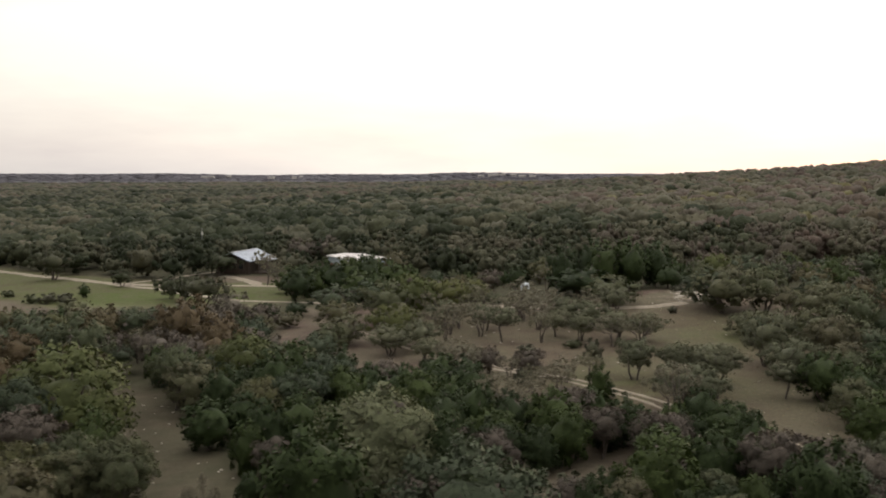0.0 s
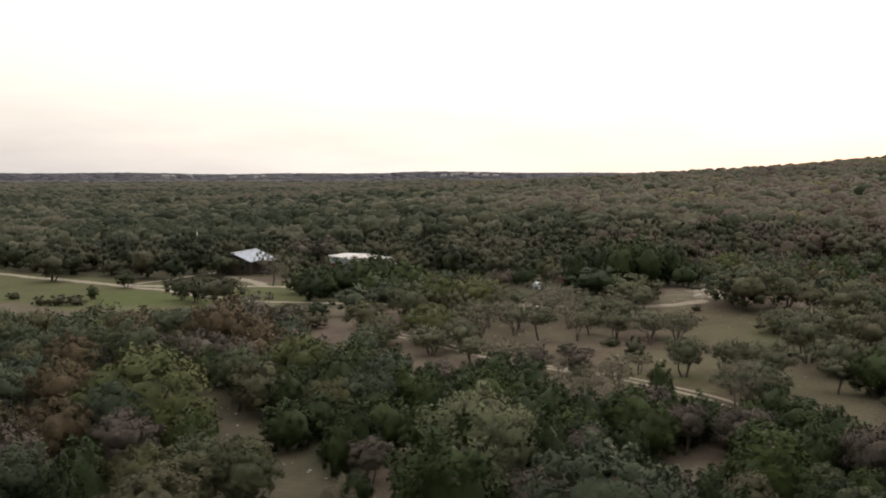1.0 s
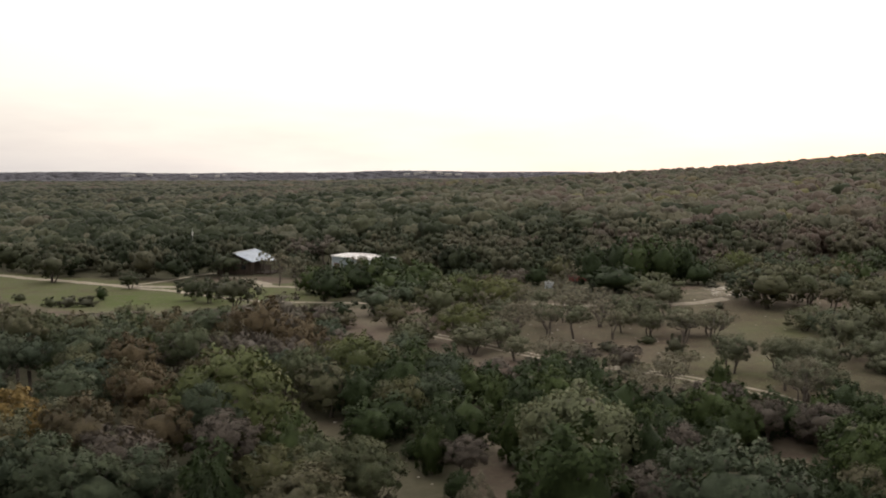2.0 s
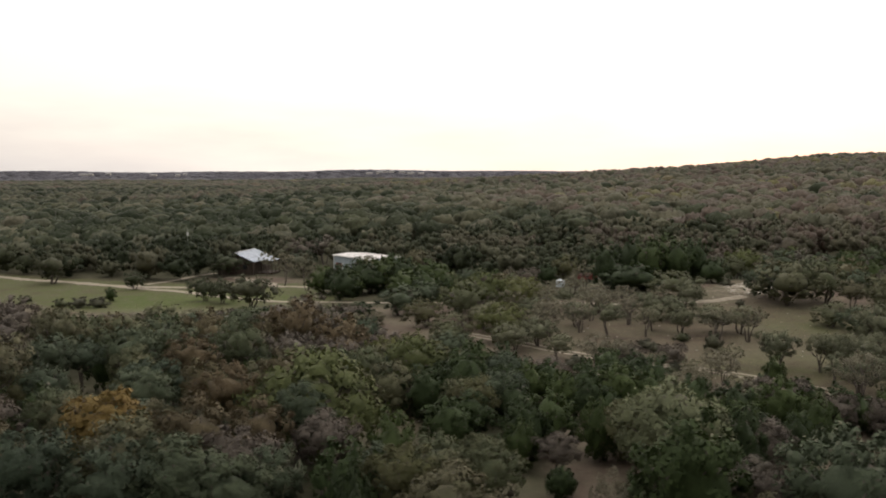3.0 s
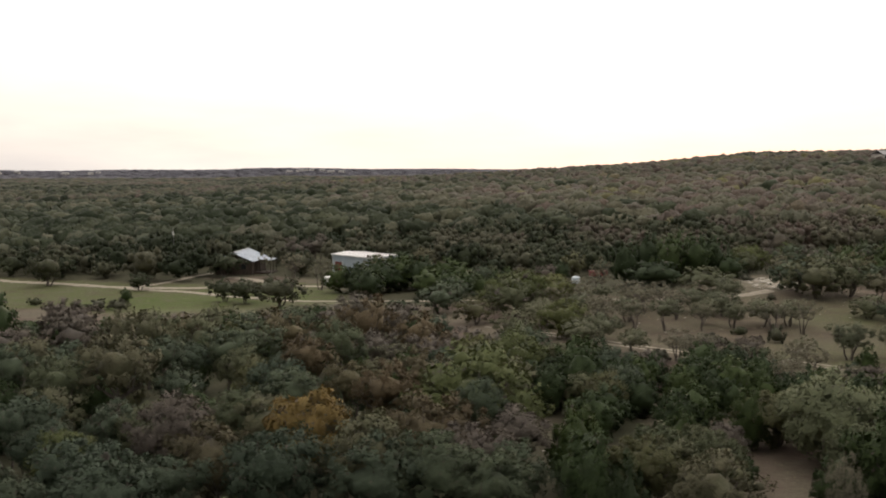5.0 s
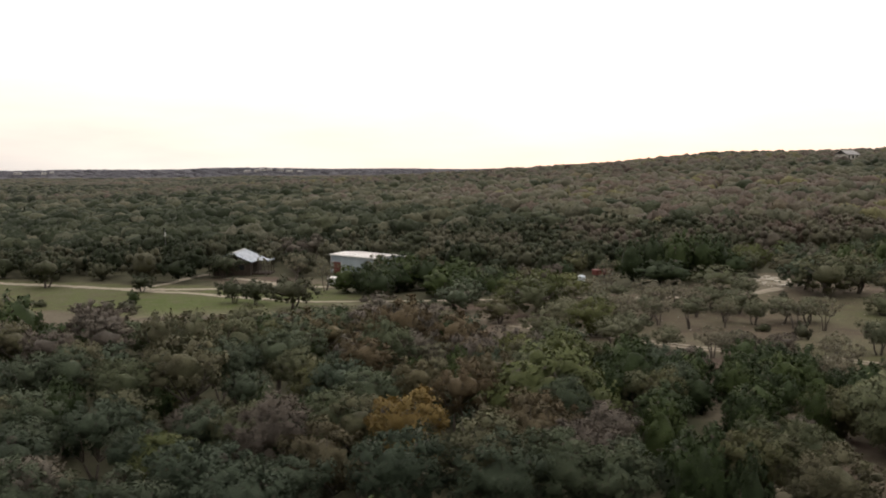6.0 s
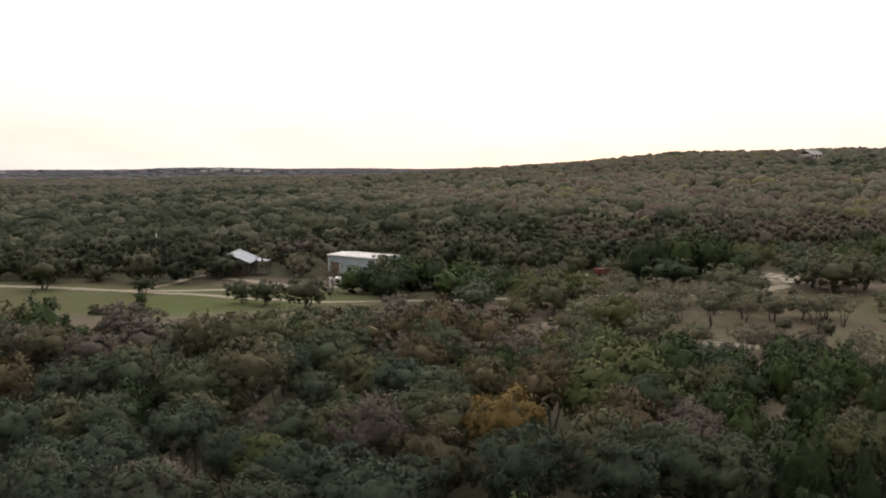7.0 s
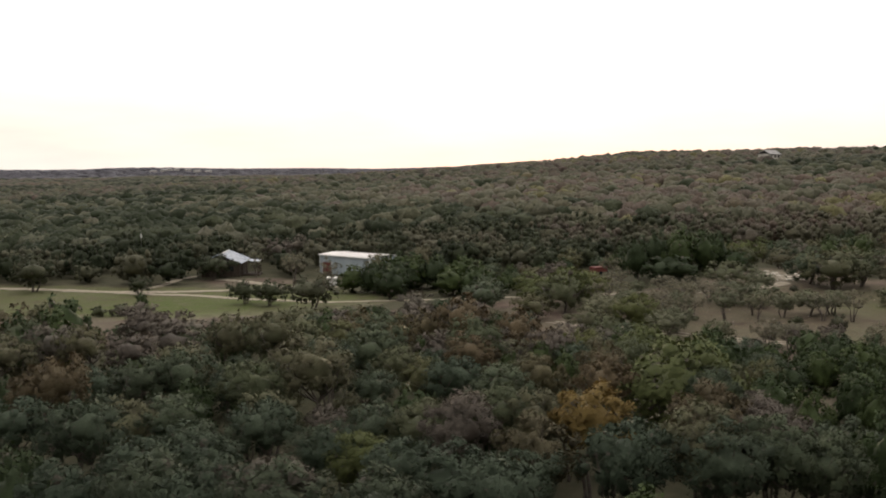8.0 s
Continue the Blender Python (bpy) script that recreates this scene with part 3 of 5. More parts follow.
def model(kind, k, tier, build):
    """The first tree of each shape, built with its parts; later ones are copies of it. build: height over radius."""
    R, H, lobes, leaves, size, core, stems, limbs, thick, shapes = SHAPES[kind]
    if tier and kind != "bush":
        lobes = int(lobes * (0.9, 0.75, 0.65)[tier - 1])
        leaves, size = int(leaves * (0.48, 0.30, 0.22)[tier - 1]), size * (1.22, 1.5, 1.8)[tier - 1]
        if kind == "sparse_oak":
            leaves = int(leaves * 1.5)
    seed = 10 * sorted(SHAPES).index(kind) + k + 1
    V, F, N, tips = crown(kind if kind in OUTLINE else "oak", seed, lobes, leaves, size, core, R, H, 0.0 if kind == "sparse_oak" else 0.50, (0.13, 0.26) if kind in ("juniper", "sparse_oak") else (0.12, 0.31))
    lift = max(0.0, build * R - H)
    base = new(kind)
    base.empty_display_size = 0.5
    tv, tf = trunk(seed, [p + np.array((0, 0, lift)) for p in tips], R, H + lift, stems, limbs, thick)
    link_mesh("trunk", tv, tf, BARK, base, smooth=True)
    leafy = big_mesh("crown", V + np.array((0, 0, lift)), F, LEAVES[kind], smooth=np.ones(len(F), bool))
    leafy.normals_split_custom_set_from_vertices([tuple(q) for q in N])
    top = new("crown", leafy)
    top.parent = base
    return tagged(base, *LABELS[kind], group="%ss" % kind)


PLACED = []


def grow(kind, x, y, h, r):
    """One tree at its place, with its own height, spread and turn; tall ones carry their crown on longer stems."""
    R, H, shapes = SHAPES[kind][0], SHAPES[kind][1], SHAPES[kind][9]
    rnd = random.Random(int(x * 10) * 7919 + int(y * 10))
    k = rnd.randrange(shapes)
    build = H / R
    if kind not in ("juniper", "bush", "sparse_oak", "wide_oak"):
        build = min((H / R, 2.1, 2.7, 3.3), key=lambda q: abs(q - h / r))
    m = pose(x, y, float(ground_z(x, y)) - 0.05, 0, 0, rnd.uniform(0, 360)) @ Matrix.Diagonal((r / R, r / R, h / (build * R), 1))
    tier = 0 if y < 68 else 1 if y < 96 else 2 if y < 130 else 3
    key = kind, k, tier, build
    if key in MODELS:
        first = MODELS[key]
        ob = copy_thing(first, m @ Matrix.Diagonal((1 / first.scale.x, 1 / first.scale.y, 1 / first.scale.z, 1)))
    else:
        ob = MODELS[key] = model(*key)
        ob.matrix_basis = m
    PLACED.append((x, y, r))
    return ob


grow("live_oak", -20.8, 45.1, 7.0, 2.4)
grow("juniper", -25.0, 45.7, 7.1, 1.5)
grow("sparse_oak", -11.9, 47.4, 5.7, 1.2)
grow("live_oak", -31.5, 49.2, 7.0, 2.4)
grow("dark_oak", -37.4, 50.0, 8.1, 2.8)
grow("live_oak", -33.7, 50.1, 8.0, 2.7)
grow("live_oak", -22.5, 50.6, 6.7, 2.3)
grow("live_oak", -20.6, 51.0, 6.1, 2.1)
grow("live_oak", -17.4, 51.6, 6.1, 2.1)
grow("live_oak", -29.7, 51.6, 6.6, 2.2)
grow("dark_oak", -42.5, 51.9, 8.3, 2.8)
grow("live_oak", -37.3, 52.3, 8.5, 2.9)
grow("dark_oak", -56.4, 52.4, 7.5, 2.6)
grow("juniper", 12.1, 52.5, 5.5, 2.8)
grow("live_oak", -20.4, 52.7, 6.5, 2.2)
grow("dark_oak", -61.3, 52.8, 8.6, 2.9)
grow("brown_oak", 20.9, 53.2, 5.0, 2.1)
grow("live_oak", -17.7, 53.5, 6.1, 2.1)
grow("brown_oak", -31.2, 53.7, 7.2, 2.4)
grow("dark_oak", -48.0, 53.9, 6.9, 2.3)
grow("brown_oak", 18.9, 54.7, 5.0, 2.1)
grow("brown_oak", -61.7, 54.9, 8.0, 2.7)
grow("dark_oak", -65.2, 55.6, 8.0, 2.7)
grow("dark_oak", -63.0, 56.0, 7.9, 2.7)
grow("rust_oak", -45.7, 56.2, 7.9, 2.7)
grow("rust_oak", -33.7, 56.3, 8.5, 2.9)
grow("dark_oak", -67.1, 58.5, 8.1, 2.8)
grow("bush", 8.0, 58.6, 1.5, 1.4)
grow("juniper", -11.7, 58.7, 2.1, 1.1)
grow("juniper", 0.4, 59.1, 5.3, 1.8)
grow("orange_oak", -40.1, 60.2, 8.2, 2.8)
grow("pale_oak", -3.7, 60.7, 6.5, 4.0)
grow("dark_oak", -71.5, 60.8, 7.4, 2.5)
grow("rust_oak", -30.7, 61.3, 7.1, 2.4)
grow("brown_oak", -48.1, 62.4, 8.2, 2.8)
grow("brown_oak", -11.0, 62.7, 3.1, 1.7)
grow("yellow_oak", -54.4, 62.8, 6.4, 2.2)
grow("live_oak", -42.5, 64.2, 7.3, 2.5)
grow("live_oak", -28.0, 64.2, 7.4, 2.5)
grow("dark_oak", -55.9, 64.8, 6.7, 2.3)
grow("brown_oak", 14.7, 65.0, 3.6, 2.2)
grow("live_oak", -44.4, 65.3, 7.4, 2.5)
grow("live_oak", -38.6, 65.8, 6.3, 2.1)
grow("live_oak", -49.7, 66.1, 7.0, 2.4)
grow("dark_oak", -56.6, 66.8, 6.0, 2.0)
grow("dark_oak", -52.0, 68.1, 7.0, 2.4)
grow("juniper", 7.8, 68.8, 4.4, 2.2)
grow("juniper", -14.2, 68.8, 1.6, 1.1)
grow("yellow_oak", -27.4, 69.6, 8.3, 5.4)
grow("brown_oak", 11.7, 70.3, 2.4, 1.7)
grow("dark_oak", -63.3, 70.4, 6.2, 2.1)
grow("rust_oak", -33.7, 70.6, 7.7, 2.6)
grow("juniper", 5.0, 70.9, 3.9, 2.0)
grow("dark_oak", -59.5, 71.0, 6.8, 2.5)
grow("juniper", 13.5, 71.0, 3.3, 1.8)
grow("juniper", 21.1, 71.3, 2.7, 2.3)
grow("juniper", -17.4, 71.3, 3.8, 2.3)
grow("juniper", 2.4, 72.8, 4.0, 2.0)
grow("dark_oak", -58.3, 73.2, 6.5, 2.2)
grow("dark_oak", -70.1, 73.4, 7.7, 2.6)
grow("juniper", -15.5, 74.4, 3.6, 2.3)
grow("sparse_oak", 18.0, 76.1, 4.7, 2.3)
grow("juniper", -11.3, 76.8, 3.6, 2.2)
grow("rust_oak", -35.6, 77.0, 6.7, 2.3)
grow("rust_oak", -29.5, 77.7, 7.1, 2.5)
grow("dark_oak", -48.9, 80.4, 6.4, 2.2)
grow("live_oak", -57.9, 80.9, 7.7, 2.6)
grow("live_oak", -53.5, 81.4, 8.9, 3.4)
grow("juniper", -14.1, 82.6, 5.2, 2.6)
grow("juniper", -0.9, 82.9, 3.9, 2.2)
grow("dark_oak", -40.9, 83.0, 5.8, 3.1)
grow("field_oak", 29.4, 83.4, 3.2, 1.7)
grow("field_oak", 23.5, 83.5, 4.9, 2.5)
grow("field_oak", 20.1, 83.7, 4.8, 1.6)
grow("juniper", 13.8, 83.8, 1.5, 1.3)
grow("live_oak", -58.4, 84.2, 6.9, 2.4)
grow("live_oak", -23.5, 84.3, 5.7, 2.5)
grow("sparse_oak", 7.7, 85.6, 1.8, 1.4)
grow("rust_oak", -72.6, 86.0, 8.5, 2.9)
grow("rust_oak", -38.1, 86.6, 7.0, 2.5)
grow("juniper", -13.4, 86.6, 5.2, 2.6)
grow("live_oak", -63.0, 88.4, 7.6, 2.8)
grow("dark_oak", -66.0, 88.9, 7.1, 2.9)
grow("brown_oak", -5.6, 89.2, 2.9, 2.4)
grow("yellow_oak", -18.3, 89.5, 5.5, 3.2)
grow("dark_oak", -50.8, 89.8, 7.2, 2.5)
grow("sparse_oak", 11.3, 90.1, 2.5, 1.6)
grow("juniper", -9.6, 90.5, 4.1, 1.9)
grow("live_oak", -44.0, 90.6, 5.8, 2.6)
grow("live_oak", 36.9, 92.5, 5.7, 2.7)
grow("sparse_oak", 14.0, 92.9, 2.5, 1.4)
grow("live_oak", -34.7, 94.1, 7.0, 3.0)
grow("live_oak", -45.2, 95.1, 6.7, 3.0)
grow("field_oak", 32.3, 96.6, 5.6, 3.2)
grow("live_oak", 37.8, 97.1, 6.0, 3.3)
grow("sparse_oak", 2.9, 97.3, 2.2, 1.3)
grow("sparse_oak", -28.5, 98.7, 3.5, 2.6)
grow("live_oak", -42.7, 100.4, 6.8, 3.2)
grow("field_oak", -1.6, 101.1, 2.8, 2.0)
grow("bush", 15.6, 101.2, 2.1, 1.1)
grow("live_oak", -52.9, 101.7, 8.1, 2.8)
grow("bush", 9.2, 102.0, 0.9, 0.8)
grow("live_oak", 44.4, 103.5, 6.3, 3.0)
grow("sparse_oak", 21.5, 105.4, 4.2, 2.2)
grow("rust_oak", -24.6, 106.5, 5.1, 3.1)
grow("rust_oak", -38.5, 107.4, 5.7, 2.6)
grow("sparse_oak", 18.7, 107.5, 3.6, 2.4)
grow("live_oak", -52.4, 107.9, 6.5, 3.0)
grow("live_oak", -56.4, 109.3, 7.0, 3.0)
grow("live_oak", 42.3, 110.2, 6.3, 3.3)
grow("rust_oak", -29.5, 111.5, 6.5, 3.6)
grow("field_oak", 15.9, 111.8, 3.4, 2.1)
grow("live_oak", 35.1, 112.2, 3.0, 2.9)
grow("brown_oak", -62.0, 112.6, 6.3, 3.3)
grow("yellow_oak", -5.7, 112.6, 4.8, 3.3)
grow("sparse_oak", -2.3, 112.7, 3.7, 2.3)
grow("live_oak", 45.4, 113.1, 6.1, 3.3)
grow("live_oak", -11.6, 113.9, 3.6, 3.3)
grow("field_oak", 13.5, 114.8, 3.4, 2.1)
grow("rust_oak", -40.6, 115.9, 5.3, 3.1)
grow("brown_oak", -61.8, 117.3, 6.6, 2.5)
grow("sparse_oak", 11.7, 118.8, 3.5, 2.4)
grow("live_oak", -47.2, 122.9, 5.1, 3.5)
grow("sparse_oak", 7.9, 123.0, 3.8, 2.7)
grow("brown_oak", -64.5, 124.4, 6.8, 3.3)
grow("juniper", -73.2, 125.5, 7.8, 3.7)
grow("live_oak", 36.4, 125.7, 5.9, 5.0)
grow("live_oak", 41.7, 126.4, 5.8, 3.8)
grow("sparse_oak", 4.3, 127.2, 2.5, 2.2)
grow("live_oak", -20.5, 128.5, 2.2, 2.1)
grow("live_oak", -7.3, 130.2, 5.5, 3.8)
grow("live_oak", 35.6, 130.7, 4.7, 3.8)
grow("live_oak", 23.2, 133.1, 4.3, 4.2)
grow("yellow_oak", -4.0, 134.6, 5.8, 3.9)
grow("yellow_oak", 0.7, 138.4, 4.5, 3.6)
grow("live_oak", -15.8, 138.8, 4.4, 3.6)
grow("juniper", 20.9, 145.9, 4.2, 5.4)
grow("juniper", 33.9, 146.5, 3.5, 2.7)
grow("juniper", -13.4, 159.0, 4.8, 3.8)
grow("juniper", -7.7, 164.9, 5.3, 4.0)
grow("juniper", -19.0, 169.4, 5.5, 4.1)
grow("juniper", -26.9, 173.0, 4.9, 3.6)
grow("wide_oak", -62.2, 188.8, 3.5, 2.7)
grow("wide_oak", -80.5, 200.9, 6.6, 4.5)
grow("wide_oak", -46.6, 166.6, 4.0, 2.9)
grow("wide_oak", -43.2, 162.3, 4.2, 3.2)
grow("wide_oak", -38.2, 154.9, 5.2, 4.7)
grow("juniper", -16.5, 173.0, 5.9, 2.9)
grow("juniper", -12.0, 172.0, 5.7, 2.7)
grow("juniper", -23.5, 166.0, 5.1, 2.4)
grow("live_oak", -18.0, 187.0, 5.5, 2.8)
grow("juniper", -13.5, 188.0, 5.7, 3.0)
grow("live_oak", -9.0, 188.0, 6.4, 2.9)
grow("sparse_oak", 17.0, 160.0, 4.5, 2.1)
grow("juniper", 25.0, 150.0, 7.6, 3.1)
grow("juniper", 29.0, 149.0, 7.4, 3.0)
grow("juniper", 33.0, 151.0, 6.7, 2.7)
grow("juniper", 19.0, 154.0, 7.4, 3.0)
grow("juniper", 24.0, 156.0, 8.0, 3.2)
grow("juniper", 29.0, 156.0, 7.8, 3.2)
grow("juniper", 34.0, 157.0, 6.9, 3.0)
grow("wide_oak", -46.9, 205.9, 5.3, 4.6)
grow("sparse_oak", -38.6, 206.5, 5.4, 1.7)
grow("juniper", -24.0, 170.0, 5.4, 3.0)
grow("juniper", -20.5, 172.0, 6.2, 3.3)
grow("juniper", -16.5, 171.0, 6.2, 3.3)
grow("juniper", -12.5, 169.0, 6.0, 3.2)
grow("juniper", -22.5, 165.5, 4.8, 2.8)
grow("juniper", -9.0, 166.0, 5.8, 3.1)
grow("juniper", -14.5, 177.0, 6.4, 3.3)
grow("brown_oak", -31.5, 219.5, 6.8, 3.4)
grow("brown_oak", -26.5, 225.0, 7.0, 3.6)
grow("live_oak", -5.0, 66.1, 4.2, 3.3)
grow("juniper", 0.4, 66.9, 3.6, 2.1)
grow("juniper", 3.4, 64.2, 3.6, 2.1)
grow("juniper", -4.0, 81.9, 3.6, 2.1)
grow("juniper", -0.2, 87.5, 3.6, 2.1)
grow("juniper", -7.3, 65.7, 4.5, 1.7)
grow("juniper", -10.3, 69.4, 4.5, 2.5)
grow("juniper", -8.7, 83.3, 3.6, 2.2)
grow("juniper", -13.2, 64.7, 3.6, 1.4)
grow("sparse_oak", 4.1, 55.4, 1.9, 1.1)
grow("brown_oak", 7.4, 55.5, 2.3, 1.5)
grow("juniper", 13.6, 58.6, 4.2, 2.5)
grow("brown_oak", 10.9, 66.4, 3.6, 1.7)
grow("field_oak", 20.4, 79.4, 3.9, 3.1)
grow("field_oak", 24.2, 88.4, 3.8, 3.0)
grow("field_oak", 21.6, 89.1, 3.9, 2.0)
grow("juniper", 13.1, 81.0, 3.6, 1.1)
grow("juniper", 33.0, 76.4, 3.9, 2.4)
grow("juniper", 30.5, 67.8, 4.0, 2.5)
grow("live_oak", 35.7, 106.8, 3.4, 2.8)
grow("live_oak", 39.8, 106.2, 3.6, 2.9)
grow("field_oak", 32.4, 90.3, 3.9, 3.1)
grow("live_oak", 35.8, 87.1, 4.1, 2.9)
grow("live_oak", 41.6, 93.5, 4.1, 2.8)
grow("bush", 33.2, 89.5, 2.0, 2.0)
grow("live_oak", 42.8, 146.2, 3.4, 2.7)
grow("live_oak", 44.6, 141.1, 3.4, 2.7)
grow("live_oak", 51.3, 135.0, 3.4, 2.7)
grow("rust_oak", 58.2, 134.7, 3.4, 2.7)
grow("sparse_oak", 5.4, 140.3, 3.4, 2.7)
grow("sparse_oak", 11.3, 133.3, 3.4, 2.7)
grow("sparse_oak", 2.2, 122.3, 3.4, 2.6)
grow("sparse_oak", 0.4, 114.0, 3.2, 1.8)
grow("field_oak", 19.8, 111.6, 3.4, 2.7)
grow("field_oak", 22.8, 110.5, 3.4, 2.7)
grow("field_oak", 18.1, 91.1, 3.9, 2.3)
grow("bush", 5.0, 100.4, 1.0, 0.7)
grow("bush", 8.8, 98.4, 1.2, 1.0)
grow("sparse_oak", 10.0, 85.3, 3.0, 1.7)
grow("sparse_oak", 4.5, 79.6, 3.4, 2.1)
grow("sparse_oak", 1.7, 92.6, 3.4, 2.3)
grow("sparse_oak", 7.3, 75.0, 3.2, 2.1)
grow("brown_oak", 9.7, 76.5, 2.8, 1.9)
grow("field_oak", -5.8, 105.9, 3.4, 2.7)
grow("field_oak", -2.3, 108.6, 3.4, 2.7)
grow("live_oak", -13.3, 101.7, 3.4, 2.7)
grow("live_oak", -22.4, 119.1, 3.2, 1.9)
grow("live_oak", -11.5, 147.9, 4.1, 3.3)
grow("yellow_oak", -3.4, 150.0, 3.8, 3.0)
grow("live_oak", -13.5, 126.4, 3.7, 3.0)
grow("field_oak", -6.0, 123.0, 3.5, 2.8)
grow("yellow_oak", -7.5, 138.5, 3.6, 2.9)
grow("juniper", -23.9, 159.4, 5.4, 3.3)
grow("juniper", -10.7, 155.5, 4.8, 3.0)
grow("bush", 34.2, 142.0, 1.0, 1.1)
grow("bush", 29.9, 126.9, 0.9, 0.8)
grow("bush", -66.1, 163.2, 1.8, 1.8)
grow("bush", -69.2, 163.8, 1.6, 1.5)
grow("bush", -63.0, 162.5, 1.8, 1.8)
grow("juniper", -62.7, 170.2, 2.5, 1.1)
grow("bush", -77.7, 174.3, 1.2, 1.3)
grow("live_oak", -36.9, 116.7, 4.8, 2.6)
grow("rust_oak", -32.4, 115.4, 4.5, 3.0)
grow("brown_oak", -30.1, 101.8, 4.3, 2.8)
grow("yellow_oak", -20.3, 98.5, 3.9, 2.6)
grow("live_oak", -48.1, 111.2, 5.6, 3.4)
grow("sparse_oak", -34.4, 189.7, 6.3, 2.5)
grow("sparse_oak", -29.8, 178.5, 5.9, 2.4)
grow("live_oak", -44.3, 110.6, 5.3, 2.6)
grow("brown_oak", -25.5, 96.6, 4.5, 2.5)
grow("live_oak", -21.0, 93.7, 4.0, 2.7)
grow("live_oak", -20.7, 81.6, 4.6, 2.9)
grow("brown_oak", -28.5, 131.4, 4.4, 2.9)
grow("brown_oak", -17.6, 99.5, 3.6, 2.2)
grow("live_oak", -40.0, 74.8, 6.8, 2.7)
grow("dark_oak", -49.2, 92.9, 6.5, 2.6)
grow("live_oak", -42.7, 86.3, 5.4, 2.6)
grow("brown_oak", -64.2, 120.0, 6.6, 2.7)
grow("juniper", -45.0, 113.6, 5.4, 2.1)
grow("rust_oak", -50.4, 112.8, 5.8, 2.3)
grow("brown_oak", -32.7, 120.8, 4.6, 3.7)
grow("rust_oak", -24.2, 102.5, 4.2, 2.9)
grow("juniper", -18.1, 84.3, 3.7, 2.3)
grow("juniper", -12.4, 67.3, 4.4, 2.0)
grow("juniper", -25.3, 50.4, 7.0, 2.5)
grow("yellow_oak", 4.7, 148.5, 3.4, 2.7)
grow("yellow_oak", -3.4, 144.5, 3.4, 2.7)
grow("field_oak", -5.8, 120.0, 3.5, 2.8)
grow("live_oak", -12.8, 107.5, 3.4, 2.7)
grow("bush", 9.0, 104.2, 1.1, 1.3)
grow("sparse_oak", 10.6, 126.2, 3.4, 2.7)
grow("sparse_oak", 13.4, 125.1, 3.4, 2.7)
grow("sparse_oak", 4.4, 115.2, 3.4, 2.3)
grow("field_oak", 15.9, 122.5, 3.4, 2.7)
grow("field_oak", 18.1, 119.3, 3.4, 2.6)
grow("live_oak", -64.2, 78.0, 6.5, 2.6)
grow("juniper", 2.0, 85.9, 3.6, 2.1)
grow("rust_oak", -78.6, 131.8, 6.9, 3.1)
grow("live_oak", -75.8, 129.3, 6.8, 3.3)
grow("live_oak", -76.5, 115.3, 7.1, 3.1)
grow("brown_oak", -73.3, 112.0, 7.0, 3.2)
grow("live_oak", -70.7, 108.9, 7.0, 2.8)
grow("rust_oak", -74.0, 91.9, 6.8, 2.9)
grow("live_oak", -77.6, 105.7, 7.2, 2.9)
grow("dark_oak", -71.4, 78.2, 6.6, 3.2)
grow("dark_oak", -75.3, 79.5, 6.8, 2.7)
grow("dark_oak", -67.1, 64.4, 7.2, 2.9)
grow("live_oak", -63.1, 93.4, 7.1, 3.0)
grow("live_oak", -57.6, 76.7, 6.2, 2.5)
grow("brown_oak", -66.6, 102.0, 7.0, 2.8)
grow("dark_oak", -63.9, 66.0, 7.0, 2.8)
grow("dark_oak", -51.3, 55.4, 7.3, 2.9)
grow("dark_oak", -50.5, 51.0, 7.6, 3.0)
grow("dark_oak", -53.0, 58.3, 7.0, 2.8)
grow("juniper", -73.7, 121.6, 6.9, 2.5)
grow("juniper", -77.7, 120.9, 7.0, 2.8)
grow("live_oak", 3.6, 143.1, 3.4, 2.7)
grow("sparse_oak", 11.7, 147.6, 3.4, 2.5)
grow("field_oak", 0.1, 125.0, 3.4, 2.5)
grow("sparse_oak", 10.5, 129.0, 3.4, 2.7)
grow("sparse_oak", 1.0, 95.7, 3.4, 2.1)
grow("bush", -1.2, 95.8, 1.5, 1.6)
grow("bush", 14.4, 107.3, 1.0, 1.1)
grow("brown_oak", -20.6, 102.9, 3.9, 3.0)
grow("live_oak", -15.4, 97.1, 3.4, 2.0)
grow("live_oak", -13.5, 93.5, 3.4, 2.6)
grow("brown_oak", -26.5, 61.0, 6.1, 2.5)


def seen_from_air(x, y):
    """The wedge of land that the flight looks over."""
    return ((np.degrees(np.arctan2(x, y)) > -27.5) | (np.degrees(np.arctan2(x + 69, y - 6)) > -9)) & (np.degrees(np.arctan2(x + 69, y - 6)) < 47.5)


BUILT_ON = [(-27.5, 198, 4.5), (-30, 190, 4.5), (-19, 191, 7), (-10, 190, 8), (12, 156, 4.5), (11.5, 148, 4.5), (10.5, 140, 3.5), (16.5, 164, 3.5), (13.5, 160, 3.5), (9, 152, 3.5), (-20, 209, 6.5), (-14.5, 201, 6.5), (-43.8, 215, 7.5), (-42, 206, 4), (14, 164, 3), (19, 170, 3.5), (-27.6, 187, 4)]


def free(x, y, r, gap):
    px, py = np.array([x, x + 0.7 * r, x - 0.7 * r, x, x]), np.array([y, y, y, y + 0.7 * r, y - 0.7 * r])
    if any(inside(poly, px, py).any() for poly in OPEN_LAND) or inside(HOLLOW, x + (px - x) * 1.6, y + (py - y) * 1.6).any():
        return False
    if any(math.hypot(x - a, y - b) < c + 0.6 * r for a, b, c in BUILT_ON):
        return False
    return all((x - a) ** 2 + (y - b) ** 2 > (gap * (r + c)) ** 2 for a, b, c in PLACED)


